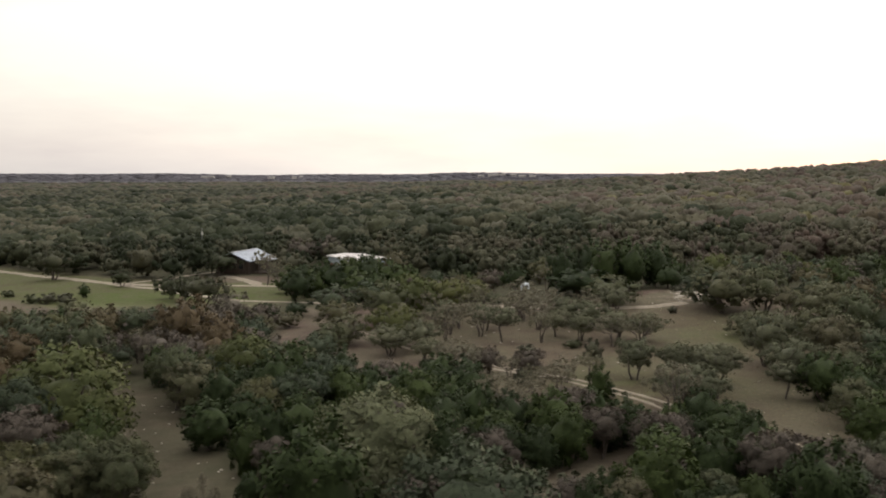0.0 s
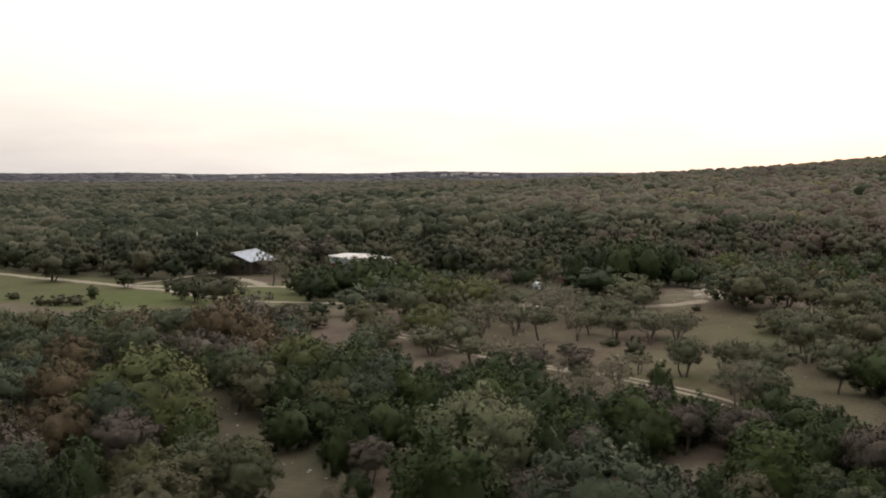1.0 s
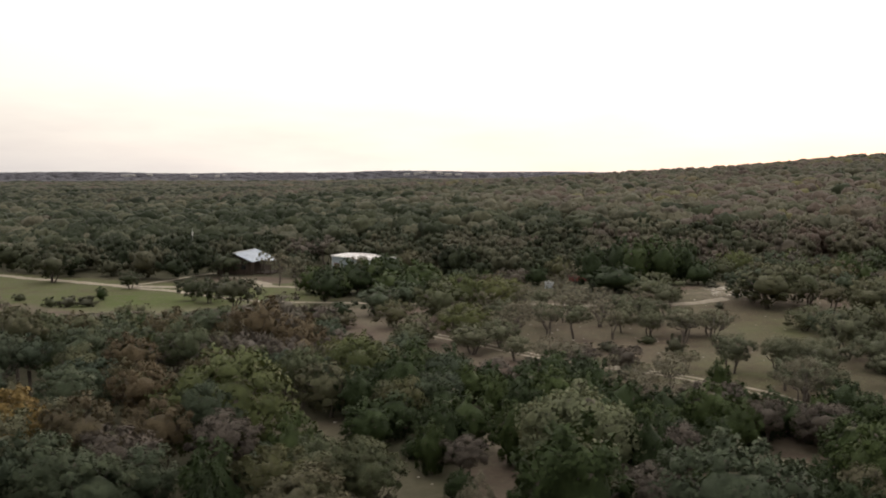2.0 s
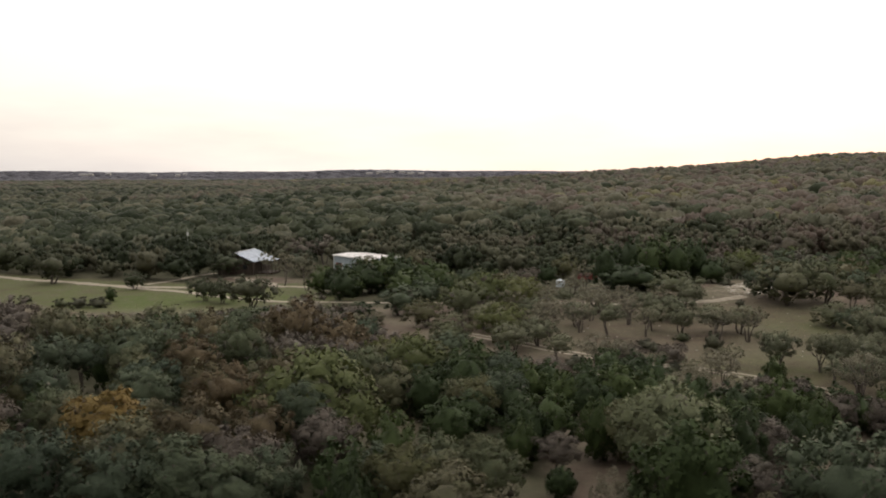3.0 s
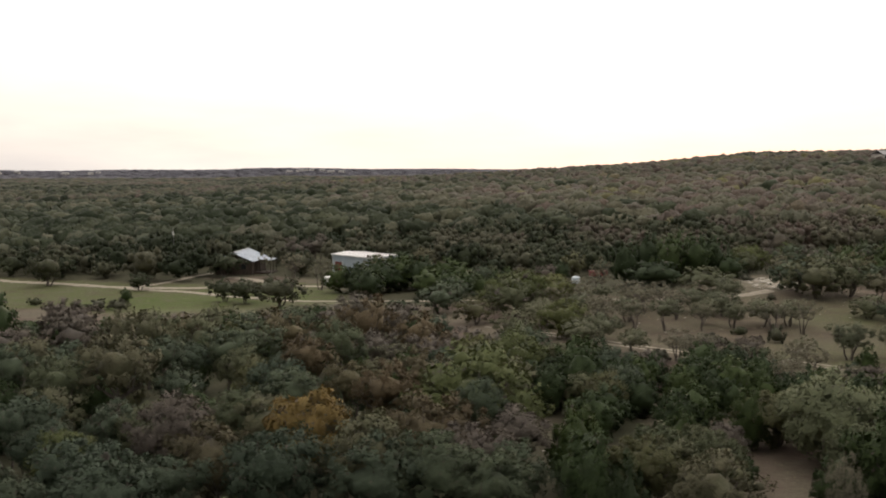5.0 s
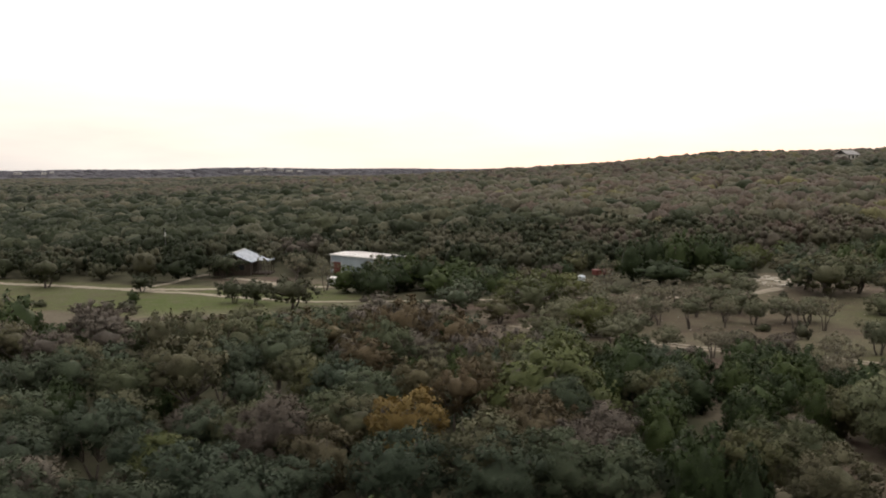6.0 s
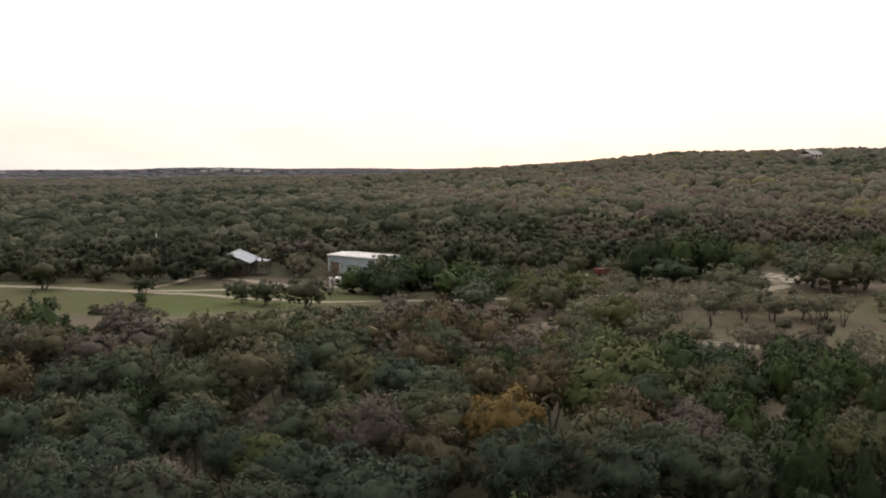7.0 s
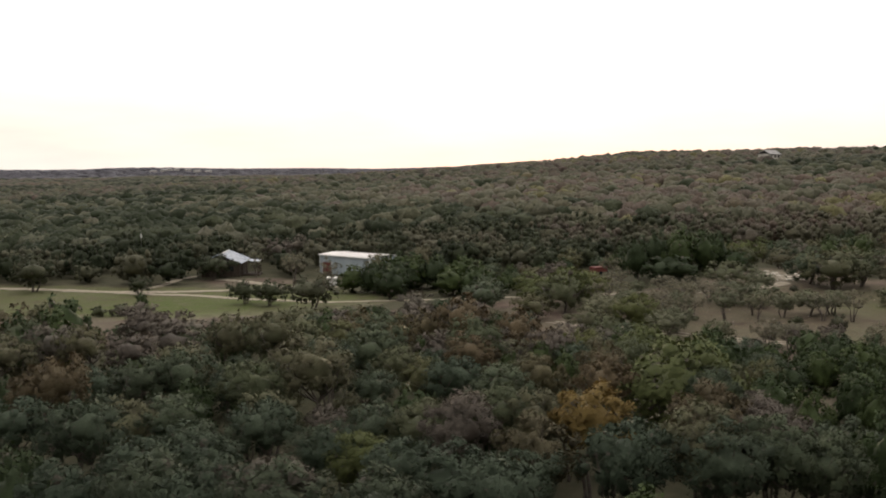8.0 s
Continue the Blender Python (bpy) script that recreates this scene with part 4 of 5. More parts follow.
def fill_near():
    """The closed wood between the trees set one by one."""
    rnd = random.Random(5)
    kinds = ["live_oak"] * 11 + ["juniper"] * 4 + ["brown_oak"] * 2 + ["rust_oak"] + ["yellow_oak"]
    shady = ["live_oak"] * 6 + ["dark_oak"] * 7 + ["juniper"] * 5 + ["brown_oak"]
    made = 0
    for _ in range(16000):
        y = rnd.uniform(43, 178)
        x = rnd.uniform(-150, 175)
        if not bool(seen_from_air(x, y)) and not (y < 70 and -85 < x < 45):
            continue
        patch = noise.noise(Vector((x * 0.035, y * 0.035, 3)))
        kind = "juniper" if patch > 0.28 and rnd.random() < 0.6 else rnd.choice(shady if x < -18 and y < 115 else kinds)
        h = min(7.2, max(4.6, 7.0 - 0.042 * (y - 50) - (0.8 if x > 5 else 0))) * rnd.uniform(0.58, 1.14)
        r = h * (rnd.uniform(0.46, 0.68) + (0.1 if y > 115 else 0)) * (0.72 if kind == "juniper" else 1)
        if x < -12 and y > 100:  # lower growth towards the meadow
            h = min(h, 1.2 + (148 - y) * 0.105)
            if h < 1.6:
                continue
        if inside(MIXED, np.array([x]), np.array([y]))[0]:
            continue
        if free(x, y, r, 0.78 if x < -15 and y < 112 else 0.90):
            grow(kind, x, y, h, r)
            made += 1
            if made >= 440:
                return


fill_near()


def thicket(seed, kinds, polygon, count, low, high, gap):
    """Close scrub: trees of several kinds with their skirts touching."""
    rnd = random.Random(seed)
    xs, ys = [p[0] for p in polygon], [p[1] for p in polygon]
    made = 0
    for _ in range(3000):
        x, y = rnd.uniform(min(xs), max(xs)), rnd.uniform(min(ys), max(ys))
        h = rnd.uniform(low, high)
        r = h * rnd.uniform(0.46, 0.62)
        if not inside(polygon, np.array([x]), np.array([y]))[0] or any((x - a) ** 2 + (y - c) ** 2 < (gap * (r + q)) ** 2 for a, c, q in PLACED):
            continue
        if any(inside(poly, np.array([x]), np.array([y]))[0] for poly in (HOLLOW, TRAIL, THICKET_GAP)):
            continue
        grow(rnd.choice(kinds), x, y, h, r)
        made += 1
        if made == count:
            return


thicket(31, ["juniper", "juniper", "live_oak", "dark_oak"], [(-28, 94), (-24, 80), (-17, 76), (-10, 74), (-9, 88), (-16, 97)], 22, 3.4, 4.8, 0.55)
thicket(32, ["juniper", "juniper", "juniper", "brown_oak"], [(-1, 70), (0, 60), (6, 62), (13, 66), (21, 62), (22, 69), (13, 73), (6, 76)], 22, 2.8, 4.0, 0.55)
thicket(33, ["juniper"], [(-8, 86), (-9, 76), (-1, 72), (4, 78), (3, 86)], 12, 3.0, 4.2, 0.55)
thicket(34, ["brown_oak", "juniper", "live_oak", "juniper"], [(8, 46), (30, 46), (28, 58), (16, 59), (9, 54)], 22, 3.2, 4.6, 0.6)
thicket(35, ["live_oak", "juniper"], [(31, 82), (31, 66), (42, 66), (46, 90)], 16, 3.6, 4.8, 0.65)
thicket(36, ["juniper", "live_oak", "brown_oak"], [(-10, 56), (-8, 44), (6, 44), (4, 55), (-1, 56)], 16, 3.0, 4.4, 0.6)


def grove(seed, kinds, polygon, count, low, high, apart):
    """Thin oaks standing apart on open ground."""
    rnd = random.Random(seed)
    xs, ys = [p[0] for p in polygon], [p[1] for p in polygon]
    made = 0
    for _ in range(4000):
        x, y = rnd.uniform(min(xs), max(xs)), rnd.uniform(min(ys), max(ys))
        h = rnd.uniform(low, high)
        r = h * rnd.uniform(0.48, 0.66)
        if not inside(polygon, np.array([x]), np.array([y]))[0] or any((x - a) ** 2 + (y - c) ** 2 < (apart * (r + q)) ** 2 for a, c, q in PLACED):
            continue
        grow(rnd.choice(kinds), x, y, h, r)
        made += 1
        if made == count:
            return


grove(21, ["sparse_oak", "sparse_oak", "field_oak"], [(-4, 113), (6, 110), (16, 110), (22, 114), (22, 127), (12, 133), (4, 139), (-6, 132)], 10, 3.0, 4.4, 0.85)
grove(22, ["live_oak"], [(36, 94), (44, 94), (56, 104), (54, 122), (42, 124), (38, 112)], 6, 3.8, 4.8, 0.75)
grove(23, ["sparse_oak", "brown_oak", "bush"], [(-2, 96), (4, 90), (12, 86), (10, 92), (4, 100)], 5, 1.4, 2.8, 0.8)


def stamp(name, points, sizes, heights, tints, shape_list, mat, label):
    """Many trees of the wood joined into one mesh."""
    rng = np.random.default_rng(len(points))
    V, F, T, S, base = [], [], [], [], 0
    which = rng.integers(0, len(shape_list), len(points))
    turn = rng.uniform(0, 2 * math.pi, len(points))
    for k, (sv, sf, ss) in enumerate(shape_list):
        sel = np.nonzero(which == k)[0]
        if not len(sel):
            continue
        c, s = np.cos(turn[sel])[:, None], np.sin(turn[sel])[:, None]
        x = (sv[None, :, 0] * c - sv[None, :, 1] * s) * sizes[sel][:, None] + points[sel, 0][:, None]
        y = (sv[None, :, 0] * s + sv[None, :, 1] * c) * sizes[sel][:, None] + points[sel, 1][:, None]
        z = sv[None, :, 2] * heights[sel][:, None] + points[sel, 2][:, None]
        V.append(np.stack([x, y, z], 2).reshape(-1, 3))
        F.append((sf[None] + (base + len(sv) * np.arange(len(sel)))[:, None, None]).reshape(-1, 3))
        T.append(np.repeat(tints[sel], len(sv)))
        S.append(np.tile(ss, len(sel)))
        base += len(sv) * len(sel)
    me = big_mesh(name, np.concatenate(V), np.concatenate(F), mat, np.concatenate(T), np.concatenate(S))
    return tagged(new(name, me), label, "woods", kind="stuff")


def simple_crown(seed, sphere, leaves, leaf, kind="far"):
    """A crown for the woods further off, 1 high and 1 in radius."""
    rng = np.random.default_rng(seed)
    v, f = hull(kind, seed, sphere, 1.0, 1.0)
    v = v / np.array((np.hypot(v[:, 0], v[:, 1]).max(), np.hypot(v[:, 0], v[:, 1]).max(), v[:, 2].max())) * np.array((1.05, 1.05, 1.0))
    smooth = np.ones(len(f), bool)
    if not leaves:
        return v, f, smooth
    lv, lf = leaf_blades(v, f, leaves, leaf, (0.95, 1.14), rng, np.array((0, 0, 0.5)), 0.5)
    return np.concatenate([v, lv]), np.concatenate([f, lf + len(v)]), np.concatenate([smooth, np.zeros(leaves, bool)])


def wood_points(seed, r0, r1, spacing, jitter=0.42):
    """A jittered grid of tree places between two distances, thinned over open land."""
    rng = np.random.default_rng(seed)
    g = np.arange(-r1 - spacing, r1 + spacing, spacing)
    x, y = np.meshgrid(g, g)
    x = x + (np.arange(len(g)) % 2)[:, None] * spacing * 0.5
    x, y = (x + rng.uniform(-jitter, jitter, x.shape) * spacing).ravel(), (y + rng.uniform(-jitter, jitter, x.shape) * spacing).ravel()
    d = np.hypot(x + 20, y)
    ok = (d >= r0) & (d < r1) & (y > 0) & seen_from_air(x, y)
    ok &= np.hypot(x - 320, y - 505) > 14  # round the house on the hill
    for poly in OPEN_LAND + [MEADOW_EDGE]:
        ok &= ~inside(poly, x, y)
    x, y = x[ok], y[ok]
    return x, y, rng


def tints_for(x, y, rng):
    """Patches of dark juniper, grey-green oak and brown oak, with shade and sun glare put into the tint."""
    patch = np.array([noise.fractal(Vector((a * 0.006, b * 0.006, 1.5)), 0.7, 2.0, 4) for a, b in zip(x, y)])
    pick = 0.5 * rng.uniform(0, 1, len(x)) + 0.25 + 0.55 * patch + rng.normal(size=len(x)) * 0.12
    # painted light: darker to the left, paler on the right for low sun glare
    light_shift = -0.24 * smooth_step(20, -60, x) * smooth_step(900, 300, y) + 0.15 * smooth_step(-5, 90, x)
    return np.clip(0.48 + light_shift + (pick - 0.5) * 0.9, 0, 1)


def build_woods():
    def leafy_crown(seed):  # lobes and blades on a core, 1 high and 1 in radius
        v, f, _, _ = crown("oak", seed, 16, 26, 0.16, 0.60, 3.2, 4.2, 0.66, (0.20, 0.36), 0.14)
        return v / np.array((3.2, 3.2, 4.2)), f, np.ones(len(f), bool)
    def standing(x, y):
        stand, sheds = np.array(PLACED), np.array(BUILT_ON)
        return np.array([(np.hypot(a - stand[:, 0], b - stand[:, 1]) > 0.8 * (stand[:, 2] + 3.0)).all() and
                         (np.hypot(a - sheds[:, 0], b - sheds[:, 1]) > sheds[:, 2] + 2.2).all() for a, b in zip(x, y)])
    far_shapes = [simple_crown(90 + k, ICO3, 70, 0.075) for k in range(8)]
    near_shapes = [leafy_crown(90 + k) for k in range(6)]
    for seed, r0, r1, shapes in ((11, 168, 250, near_shapes), (17, 250, 340, far_shapes)):
        x, y, rng = wood_points(seed, r0, r1, 5.8)
        keep = standing(x, y) & (rng.uniform(0, 1, len(x)) > 0.05)
        x, y = x[keep], y[keep]
        size = rng.uniform(2.4, 4.8, len(x))
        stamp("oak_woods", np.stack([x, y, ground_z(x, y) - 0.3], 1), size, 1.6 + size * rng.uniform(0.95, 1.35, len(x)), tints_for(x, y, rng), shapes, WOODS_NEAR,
              "closed wood of mixed grey-green oaks and dark junipers")
    mid_shapes = [simple_crown(100 + k, ICO2, 34, 0.11) for k in range(8)]
    x, y, rng = wood_points(12, 340, 520, 6.2)
    size = rng.uniform(2.8, 4.9, len(x))
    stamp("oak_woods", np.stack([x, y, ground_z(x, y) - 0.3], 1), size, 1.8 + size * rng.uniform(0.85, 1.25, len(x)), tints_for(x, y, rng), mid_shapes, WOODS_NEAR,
          "closed wood of mixed oaks and junipers on rising land")
    low_shapes = [simple_crown(110 + k, ICO2, 0, 0) for k in range(8)]
    small = [simple_crown(120 + k, ICO1, 0, 0) for k in range(8)]
    for seed, r0, r1, spacing, shapes in ((13, 520, 740, 7.6, low_shapes), (18, 740, 1050, 9.0, small)):
        x, y, rng = wood_points(seed, r0, r1, spacing)
        size = rng.uniform(0.44, 0.70, len(x)) * spacing
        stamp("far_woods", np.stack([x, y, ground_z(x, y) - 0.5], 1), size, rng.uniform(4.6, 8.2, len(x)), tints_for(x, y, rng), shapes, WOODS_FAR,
              "unbroken dark green and brown woodland far off")
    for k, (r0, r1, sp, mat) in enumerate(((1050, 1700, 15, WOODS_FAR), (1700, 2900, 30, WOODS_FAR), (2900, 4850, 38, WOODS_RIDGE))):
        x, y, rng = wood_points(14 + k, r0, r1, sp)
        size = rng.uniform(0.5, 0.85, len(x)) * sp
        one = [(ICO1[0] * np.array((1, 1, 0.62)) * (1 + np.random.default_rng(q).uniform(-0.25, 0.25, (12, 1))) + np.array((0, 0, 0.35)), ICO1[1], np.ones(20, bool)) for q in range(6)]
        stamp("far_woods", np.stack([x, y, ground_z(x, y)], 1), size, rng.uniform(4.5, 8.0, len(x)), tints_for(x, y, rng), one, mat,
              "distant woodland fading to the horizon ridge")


build_woods()


# ---- the metal shed ----
def metal_shed():
    """A long metal building with a low-pitched white roof; local x runs along its long side, y across."""
    g = float(ground_z(-17, 205)) - 0.05
    ang = math.degrees(math.atan2(-12.0, 7.3))
    s = empty("metal_shed", pose(-17.45, 205.7, g, 0, 0, ang))
    L, W, H = 14.3, 8.0, 3.85
    def wall(n0, n1, along_x, pos, zt):
        bm = bmesh.new()
        k = int(abs(n1 - n0) / 0.3)
        for i in range(k):
            a, b = n0 + (n1 - n0) * i / k, n0 + (n1 - n0) * (i + 1) / k
            lo, hi = min(a, b), max(a, b)
            d = 0.05 if i % 3 == 0 else 0.025
            if along_x:
                box(lo, hi, pos - 0.06, pos + d, 0, zt, bm=bm) if pos > 0 else box(lo, hi, pos - d, pos + 0.06, 0, zt, bm=bm)
            else:
                box(pos - 0.06, pos + d, lo, hi, 0, zt, bm=bm) if pos > 0 else box(pos - d, pos + 0.06, lo, hi, 0, zt, bm=bm)
        return bm
    part("wall", wall(-L / 2, L / 2, True, W / 2, H), BLUE_METAL, s)
    part("wall", wall(-L / 2, L / 2, True, -W / 2, H), BLUE_METAL, s)
    part("wall", wall(-W / 2 + 0.07, W / 2 - 0.07, False, L / 2, H + 0.1), BLUE_METAL, s)
    part("wall", wall(-W / 2 + 0.07, W / 2 - 0.07, False, -L / 2, H + 0.1), BLUE_METAL, s)
    for sgn in (-1, 1):
        slope = lambda x, y: H + 0.42 - 0.07 * abs(y)
        poly = [(-L / 2 - 0.25, 0), (L / 2 + 0.25, 0), (L / 2 + 0.25, sgn * (W / 2 + 0.25)), (-L / 2 - 0.25, sgn * (W / 2 + 0.25))]
        roof = part("roof_sheet", prism(poly, slope, 0.08), WHITE_METAL, s, "white painted metal roof")
        for i in range(24):
            x = -L / 2 + L * (i + 0.5) / 24
            part("seam", prism([(x - 0.03, sgn * 0.05), (x + 0.03, sgn * 0.05), (x + 0.03, sgn * (W / 2 + 0.22)), (x - 0.03, sgn * (W / 2 + 0.22))], lambda a, b: slope(a, b) + 0.04, 0.05), WHITE_METAL, roof)
        part("eave_trim", box(-L / 2 - 0.27, L / 2 + 0.27, *sorted((sgn * (W / 2 + 0.26), sgn * (W / 2 + 0.34))), H - 0.12, H + 0.08, 0.02), WHITE_PAINT, s, "white eave trim")
    for x in (-L / 2, L / 2):
        for y in (-W / 2, W / 2):
            part("corner_trim", box(x - 0.09, x + 0.09, y - 0.09, y + 0.09, 0, H - 0.02, 0.02), WHITE_PAINT, s)
    d = part("roll_up_door", box(-L / 2 + 0.9, -L / 2 + 3.4, -W / 2 - 0.10, -W / 2 - 0.055, 0, 2.4), RED_PAINT, s, "dark red roll-up door")
    for i in range(8):
        part("slat", box(-L / 2 + 0.93, -L / 2 + 3.37, -W / 2 - 0.125, -W / 2 - 0.1, 0.05 + 0.29 * i, 0.30 + 0.29 * i, 0.01), RED_PAINT, d)
    part("door_frame", box(-L / 2 + 3.4, -L / 2 + 3.55, -W / 2 - 0.14, -W / 2 - 0.05, 0, 2.5, 0.01), WHITE_PAINT, s)
    part("door_frame", box(-L / 2 + 0.75, -L / 2 + 0.9, -W / 2 - 0.14, -W / 2 - 0.05, 0, 2.5, 0.01), WHITE_PAINT, s)
    tagged(s, "long pale blue metal shed with a low white roof", "shed")


metal_shed()


def ranch_house():
    """A low dark house under a gabled galvanised roof, its ridge running away from the yard, with a side porch."""
    g = 0.3
    s = empty("ranch_house", pose(-43.8, 215.0, g, 0, 0, -16.7))
    part("wall", box(-3.9, 3.9, -5.4, 5.6, -0.6, 2.85, 0.03), TIMBER, s, "dark timber walls")
    ridge, eave, half, end = 4.5, 2.65, 4.5, 6.2
    fall = (ridge - eave) / half
    part("gable", prism([(-3.8, -5.39), (0, -5.39), (0, -5.3), (-3.8, -5.3)], lambda x, y: ridge - 0.15 - fall * abs(x), 1.0), TIMBER, s)
    part("gable", prism([(0, -5.39), (3.8, -5.39), (3.8, -5.3), (0, -5.3)], lambda x, y: ridge - 0.15 - fall * abs(x), 1.0), TIMBER, s)
    for sg in (-1, 1):
        sheet = part("roof_sheet", prism([(0, -end), (sg * half, -end), (sg * half, end), (0, end)], lambda x, y: ridge - fall * abs(x), 0.09), GALV, s, "galvanised metal roof")
        for i in range(13):
            y = -end + 0.3 + i * (2 * end - 0.6) / 12
            part("seam", prism([(sg * 0.1, y - 0.03), (sg * (half - 0.03), y - 0.03), (sg * (half - 0.03), y + 0.03), (sg * 0.1, y + 0.03)], lambda a, c: ridge - fall * abs(a) + 0.035, 0.05), GALV, sheet)
    part("ridge_cap", box(-0.16, 0.16, -end - 0.02, end + 0.02, ridge - 0.02, ridge + 0.07, 0.03), STEEL, s)
    part("porch_roof", prism([(4.9, -3.6), (7.6, -3.6), (7.6, 1.4), (4.9, 1.4)], lambda x, y: 3.0 - 0.08 * (x - 4.6), 0.07), GALV, s, "low porch roof of metal sheet")
    for x, y in ((5.1, -3.4), (7.4, -3.4), (7.4, -1.1), (7.4, 1.2), (-4.5, -6.1), (4.5, -6.1)):
        part("porch_post", box(x - 0.07, x + 0.07, y - 0.07, y + 0.07, -0.6, 2.72, 0.01), TIMBER, s)
    part("porch_floor", box(3.95, 7.6, -3.7, 1.5, -0.6, 0.16, 0.02), TIMBER, s)
    for x in (-2.3, 2.2):
        w = part("window", box(x - 0.6, x + 0.6, -5.47, -5.41, 0.9, 2.1, 0.01), TIMBER, s, "window in a dark frame")
        part("pane", box(x - 0.5, x + 0.5, -5.5, -5.47, 1.0, 2.0), DARK_GLASS, w)
    part("door", box(-0.5, 0.5, -5.47, -5.41, 0.0, 2.1, 0.01), TIMBER, s, "dark plank door")
    tagged(s, "low ranch house with a galvanised gabled roof, half hidden by oaks", "house")


ranch_house()


def water_tank():
    g = float(ground_z(13.8, 164.1))
    s = empty("water_tank", pose(13.8, 164.1, g, 0, 0, 15))
    bm = bmesh.new()
    prof = [(0.02, -0.1), (0.72, -0.1), (0.74, 0.0), (0.74, 0.30), (0.71, 0.33), (0.74, 0.36), (0.74, 0.66), (0.71, 0.69), (0.74, 0.72), (0.74, 1.0), (0.66, 1.10), (0.36, 1.2), (0.02, 1.22)]
    rings = [[bm.verts.new((r * math.cos(a * math.pi / 12), r * math.sin(a * math.pi / 12), z)) for a in range(24)] for r, z in prof]
    for p, q in zip(rings, rings[1:]):
        for a in range(24):
            bm.faces.new((p[a], p[(a + 1) % 24], q[(a + 1) % 24], q[a]))
    part("tank_body", bm, TANK_WHITE, s)
    lid = bmesh.new()
    bmesh.ops.create_cone(lid, cap_ends=True, segments=16, radius1=0.22, radius2=0.20, depth=0.1, matrix=Matrix.Translation((0, 0, 1.26)))
    part("lid", lid, TANK_WHITE, s, "pale screw lid")
    tagged(s, "white plastic water tank among thin oaks", "tank")


water_tank()


def red_trailer():
    """An old red stock trailer: ribbed box on two wheels with a drawbar."""
    g = float(ground_z(19, 170)) + 0.1
    s = empty("stock_trailer", pose(20.2, 170, g, 0, 0, 12))
    part("body", box(-1.6, 1.6, -0.8, 0.8, 0.45, 1.32, 0.06), RED_PAINT, s)
    for i in range(5):
        part("rib", box(-1.45 + 0.7 * i, -1.37 + 0.7 * i, -0.86, -0.8, 0.45, 1.30, 0.01), RED_PAINT, s)
    part("roof", box(-1.68, 1.68, -0.9, 0.9, 1.33, 1.41, 0.03), RED_PAINT, s)
    part("drawbar", box(1.6, 2.6, -0.06, 0.06, 0.42, 0.52, 0.01), STEEL, s)
    for y in (-0.92, 0.92):
        w = bmesh.new()
        bmesh.ops.create_cone(w, cap_ends=True, segments=18, radius1=0.34, radius2=0.34, depth=0.2, matrix=Matrix.Translation((-0.2, y, 0.28)) @ Matrix.Rotation(radians(90), 4, "X"))
        part("wheel", w, DARK_GLASS, s, "black rubber wheel")
    tagged(s, "weathered red stock trailer at the edge of junipers", "trailer")


red_trailer()


def white_cabin():
    g = float(ground_z(-27.6, 186.7))
    s = empty("portable_cabin", pose(-27.3, 187.4, g, 0, 0, -20) @ Matrix.Diagonal((0.8, 0.8, 0.85, 1)))
    part("body", box(-1.2, 1.2, -0.9, 0.9, 0.12, 1.75, 0.04), WHITE_PAINT, s)
    part("roof", prism([(-1.3, -1.0), (1.3, -1.0), (1.3, 1.0), (-1.3, 1.0)], lambda x, y: 1.86 + 0.05 * y, 0.1), WHITE_METAL, s)
    d = part("door", box(-1.0, -0.45, -0.94, -0.9, 0.2, 1.6, 0.01), WHITE_PAINT, s)
    part("pane", box(-0.92, -0.53, -0.96, -0.94, 0.55, 1.5), DARK_GLASS, d, "dark door glass")
    for x in (-1.0, 1.0):
        part("skid", box(x - 0.1, x + 0.1, -0.95, 0.95, -0.05, 0.12), TIMBER, s)
    tagged(s, "small white portable cabin beside the metal shed", "cabin")


white_cabin()


def mast():
    g = float(ground_z(-59.4, 241.4))
    s = empty("mast", pose(-59.4, 241.4, g))
    bm = bmesh.new()
    bmesh.ops.create_cone(bm, cap_ends=True, segments=8, radius1=0.08, radius2=0.05, depth=8.0, matrix=Matrix.Translation((0, 0, 3.7)))
    part("pole", bm, STEEL, s)
    part("box", box(-0.17, 0.17, -0.15, 0.15, 5.9, 6.7, 0.04), WHITE_PAINT, s, "white metal box")
    tagged(s, "slim steel mast with a white box above the trees", "mast")


mast()


def far_house(x, y, wide, deep, high, turn, lift=0.0):
    """A pale house far off: walls, a gabled roof and windows."""
    g = float(ground_z(x, y)) + lift
    s = empty("far_house", pose(x, y, g, 0, 0, turn))
    part("wall", box(-wide / 2, wide / 2, -deep / 2, deep / 2, -2.0, high, 0.05), STONE_WALL, s)
    for sg in (-1, 1):
        part("roof", prism([(-wide / 2 - 0.5, 0), (wide / 2 + 0.5, 0), (wide / 2 + 0.5, sg * (deep / 2 + 0.5)), (-wide / 2 - 0.5, sg * (deep / 2 + 0.5))],
                           lambda a, b: high + deep * 0.28 * (1 - abs(b) / (deep / 2)), 0.2), SHINGLE, s)
    for i in range(3):
        a = -wide / 2 + wide * (i + 0.5) / 3
        part("window", box(a - wide * 0.06, a + wide * 0.06, -deep / 2 - 0.05, -deep / 2, high * 0.4, high * 0.8), DARK_GLASS, s)
    return tagged(s, "pale house on a distant wooded slope", "house", "houses on the far ridge")


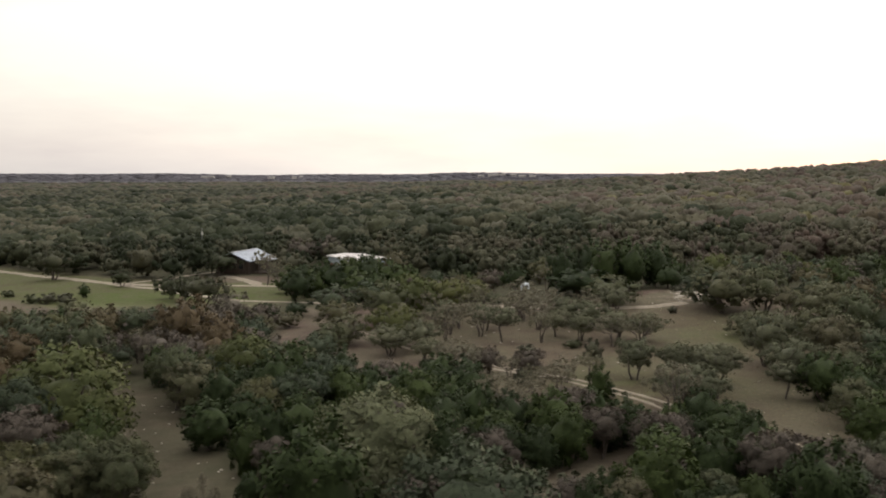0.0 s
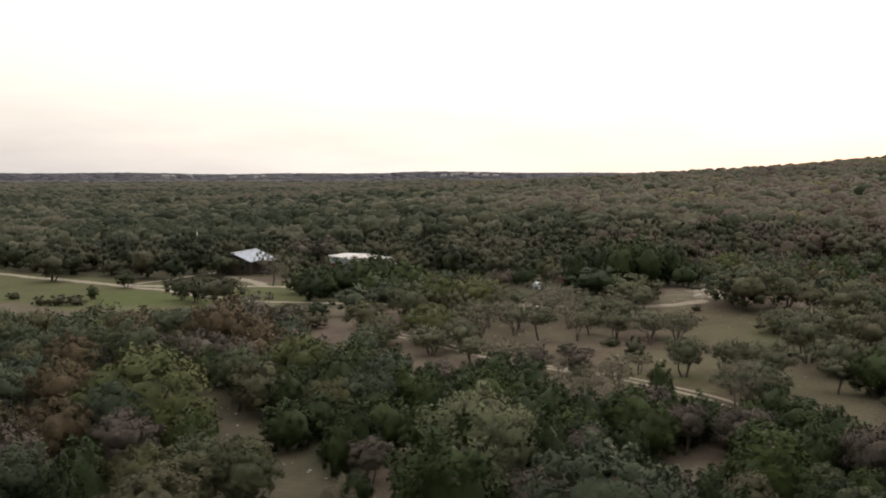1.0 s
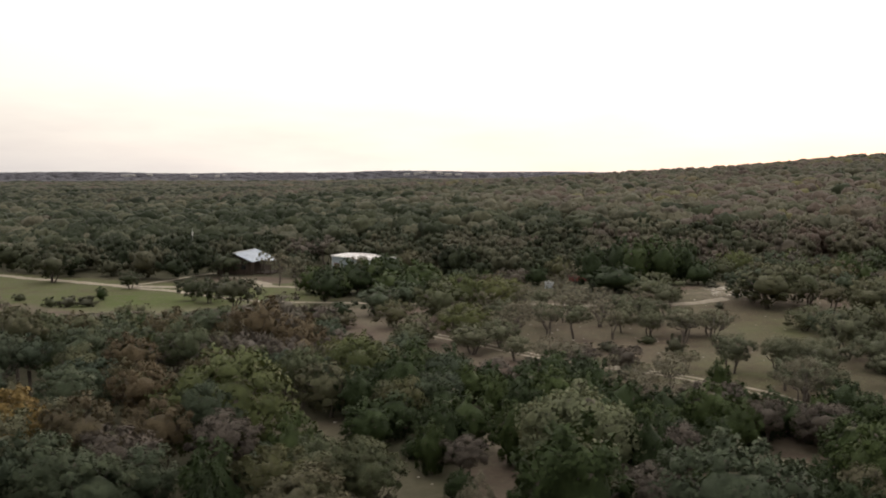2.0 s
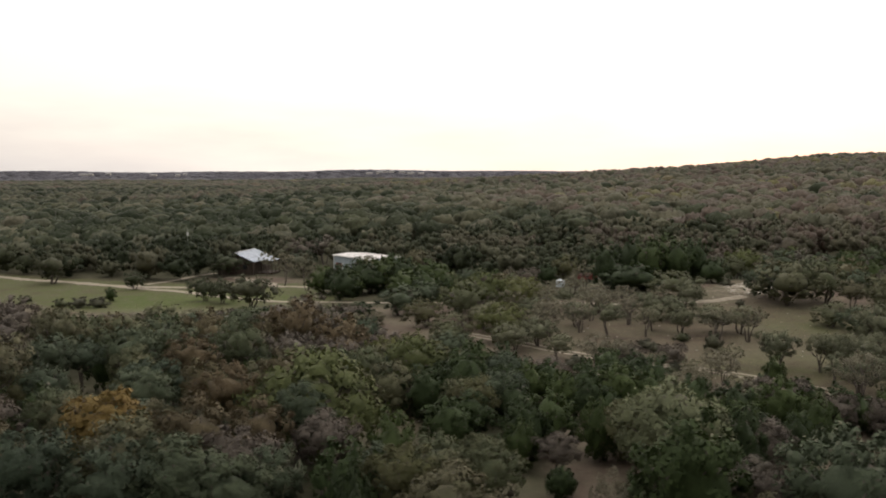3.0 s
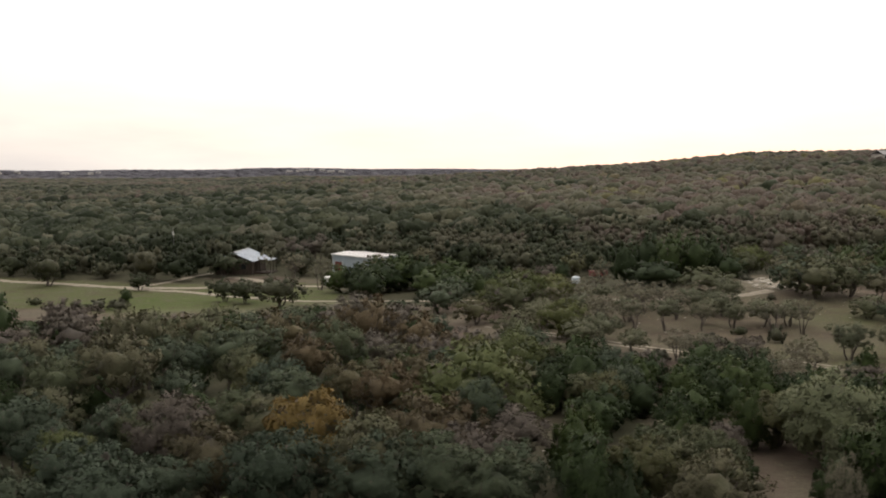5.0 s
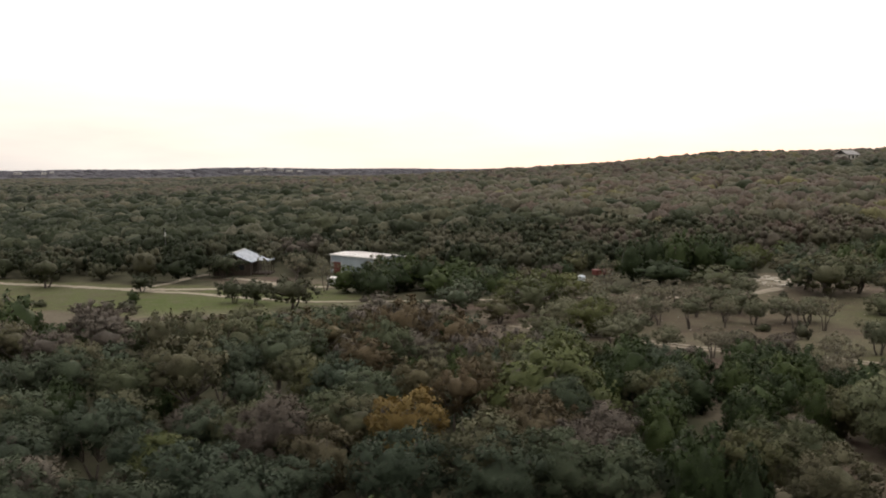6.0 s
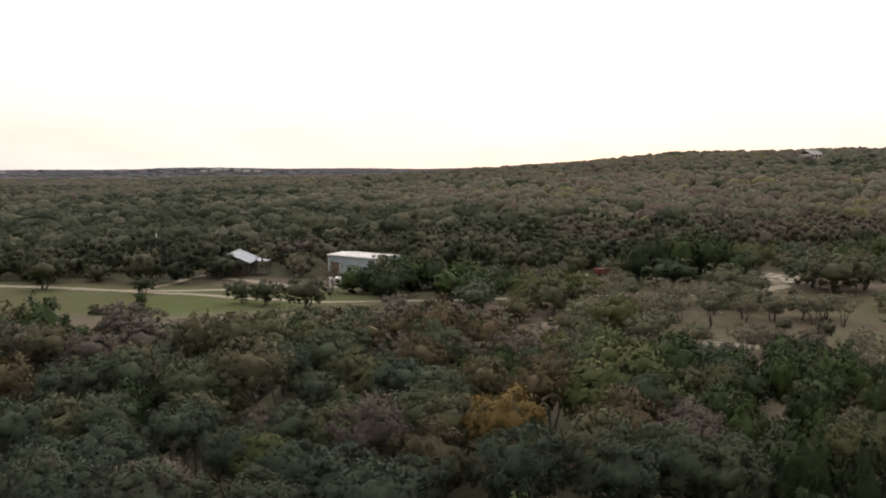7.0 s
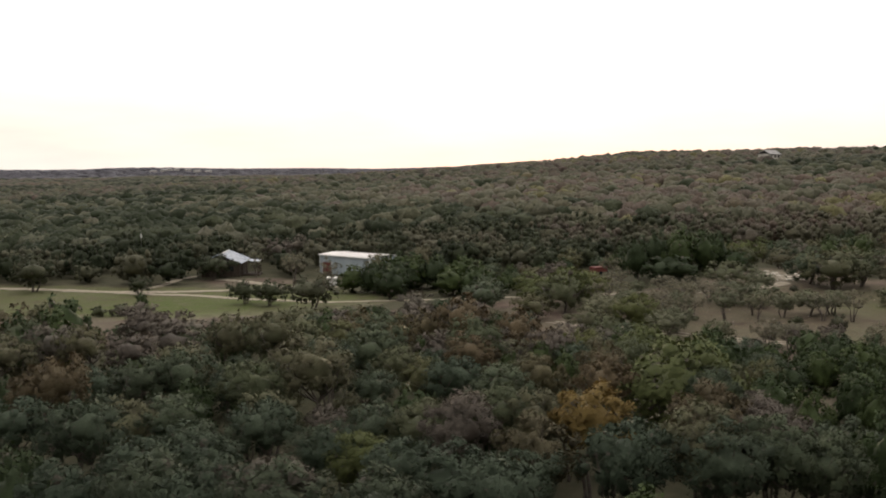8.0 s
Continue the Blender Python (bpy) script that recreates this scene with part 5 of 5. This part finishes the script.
tagged(far_house(324, 511, 12, 8, 4.2, 20, 2.6), "pale house with a gabled roof on the wooded hill")
_rnd = random.Random(8)
for _az in (-13.6, -13.2, -12.3, -9.9, -8.6, -8.2, 2.2, 2.8, 3.1, 3.5, 4.1, 4.6, 5.2):
    _d = _rnd.uniform(4050, 4250)
    far_house(_d * math.sin(radians(_az)), _d * math.cos(radians(_az)), _rnd.uniform(14, 30), 12, _rnd.uniform(6, 8), _rnd.uniform(-25, 25), 3.0)


# ---- loose stones and tufts ----
def scatter(name, polys, count, seed, mat, label, category, lo, hi, flat, spikes=False):
    rng = np.random.default_rng(seed)
    pts = []
    while len(pts) < count:
        poly = polys[rng.integers(len(polys))]
        px, py = [p[0] for p in poly], [p[1] for p in poly]
        x, y = rng.uniform(min(px), max(px)), rng.uniform(min(py), max(py))
        if inside(poly, np.array([x]), np.array([y]))[0]:
            pts.append((x, y))
    V, F, base = [], [], 0
    for x, y in pts:
        s, z = rng.uniform(lo, hi), float(ground_z(x, y))
        if spikes:
            for _ in range(5):
                a, q = rng.uniform(0, 6.28), rng.uniform(0.5, 1)
                dx, dy = math.cos(a) * s, math.sin(a) * s
                V += [(x - dy * 0.35, y + dx * 0.35, z), (x + dy * 0.35, y - dx * 0.35, z), (x + dx * q, y + dy * q, z + s * flat * q)]
                F.append((base, base + 1, base + 2))
                base += 3
        else:
            v = ICO1[0] * np.array((1, 0.8, flat)) * s * (1 + rng.uniform(-0.3, 0.3, (12, 1)))
            V += [tuple(q + np.array((x, y, z))) for q in v]
            F += [tuple(int(i) + base for i in f) for f in ICO1[1]]
            base += 12
    ob = link_mesh(name, V, F, mat)
    return tagged(ob, label, category, kind="stuff")


ROCKY = [(32, 132), (32.5, 141), (38, 144), (40, 137), (37, 132)]
scatter("stones", [CLEARING, HOLLOW, ROCKY], 260, 3, STONE, "pale limestone stones scattered on bare soil", "stones", 0.05, 0.17, 0.5)
scatter("rock_slabs", [ROCKY], 24, 4, STONE, "flat pale limestone slabs on the bank", "rocks", 0.3, 0.9, 0.2)
scatter("grass_tufts", [CLEARING, CLEARING, MEADOW, MIXED], 6000, 5, TUFT, "dry straw-coloured grass tufts", "grass", 0.05, 0.14, 0.6, True)
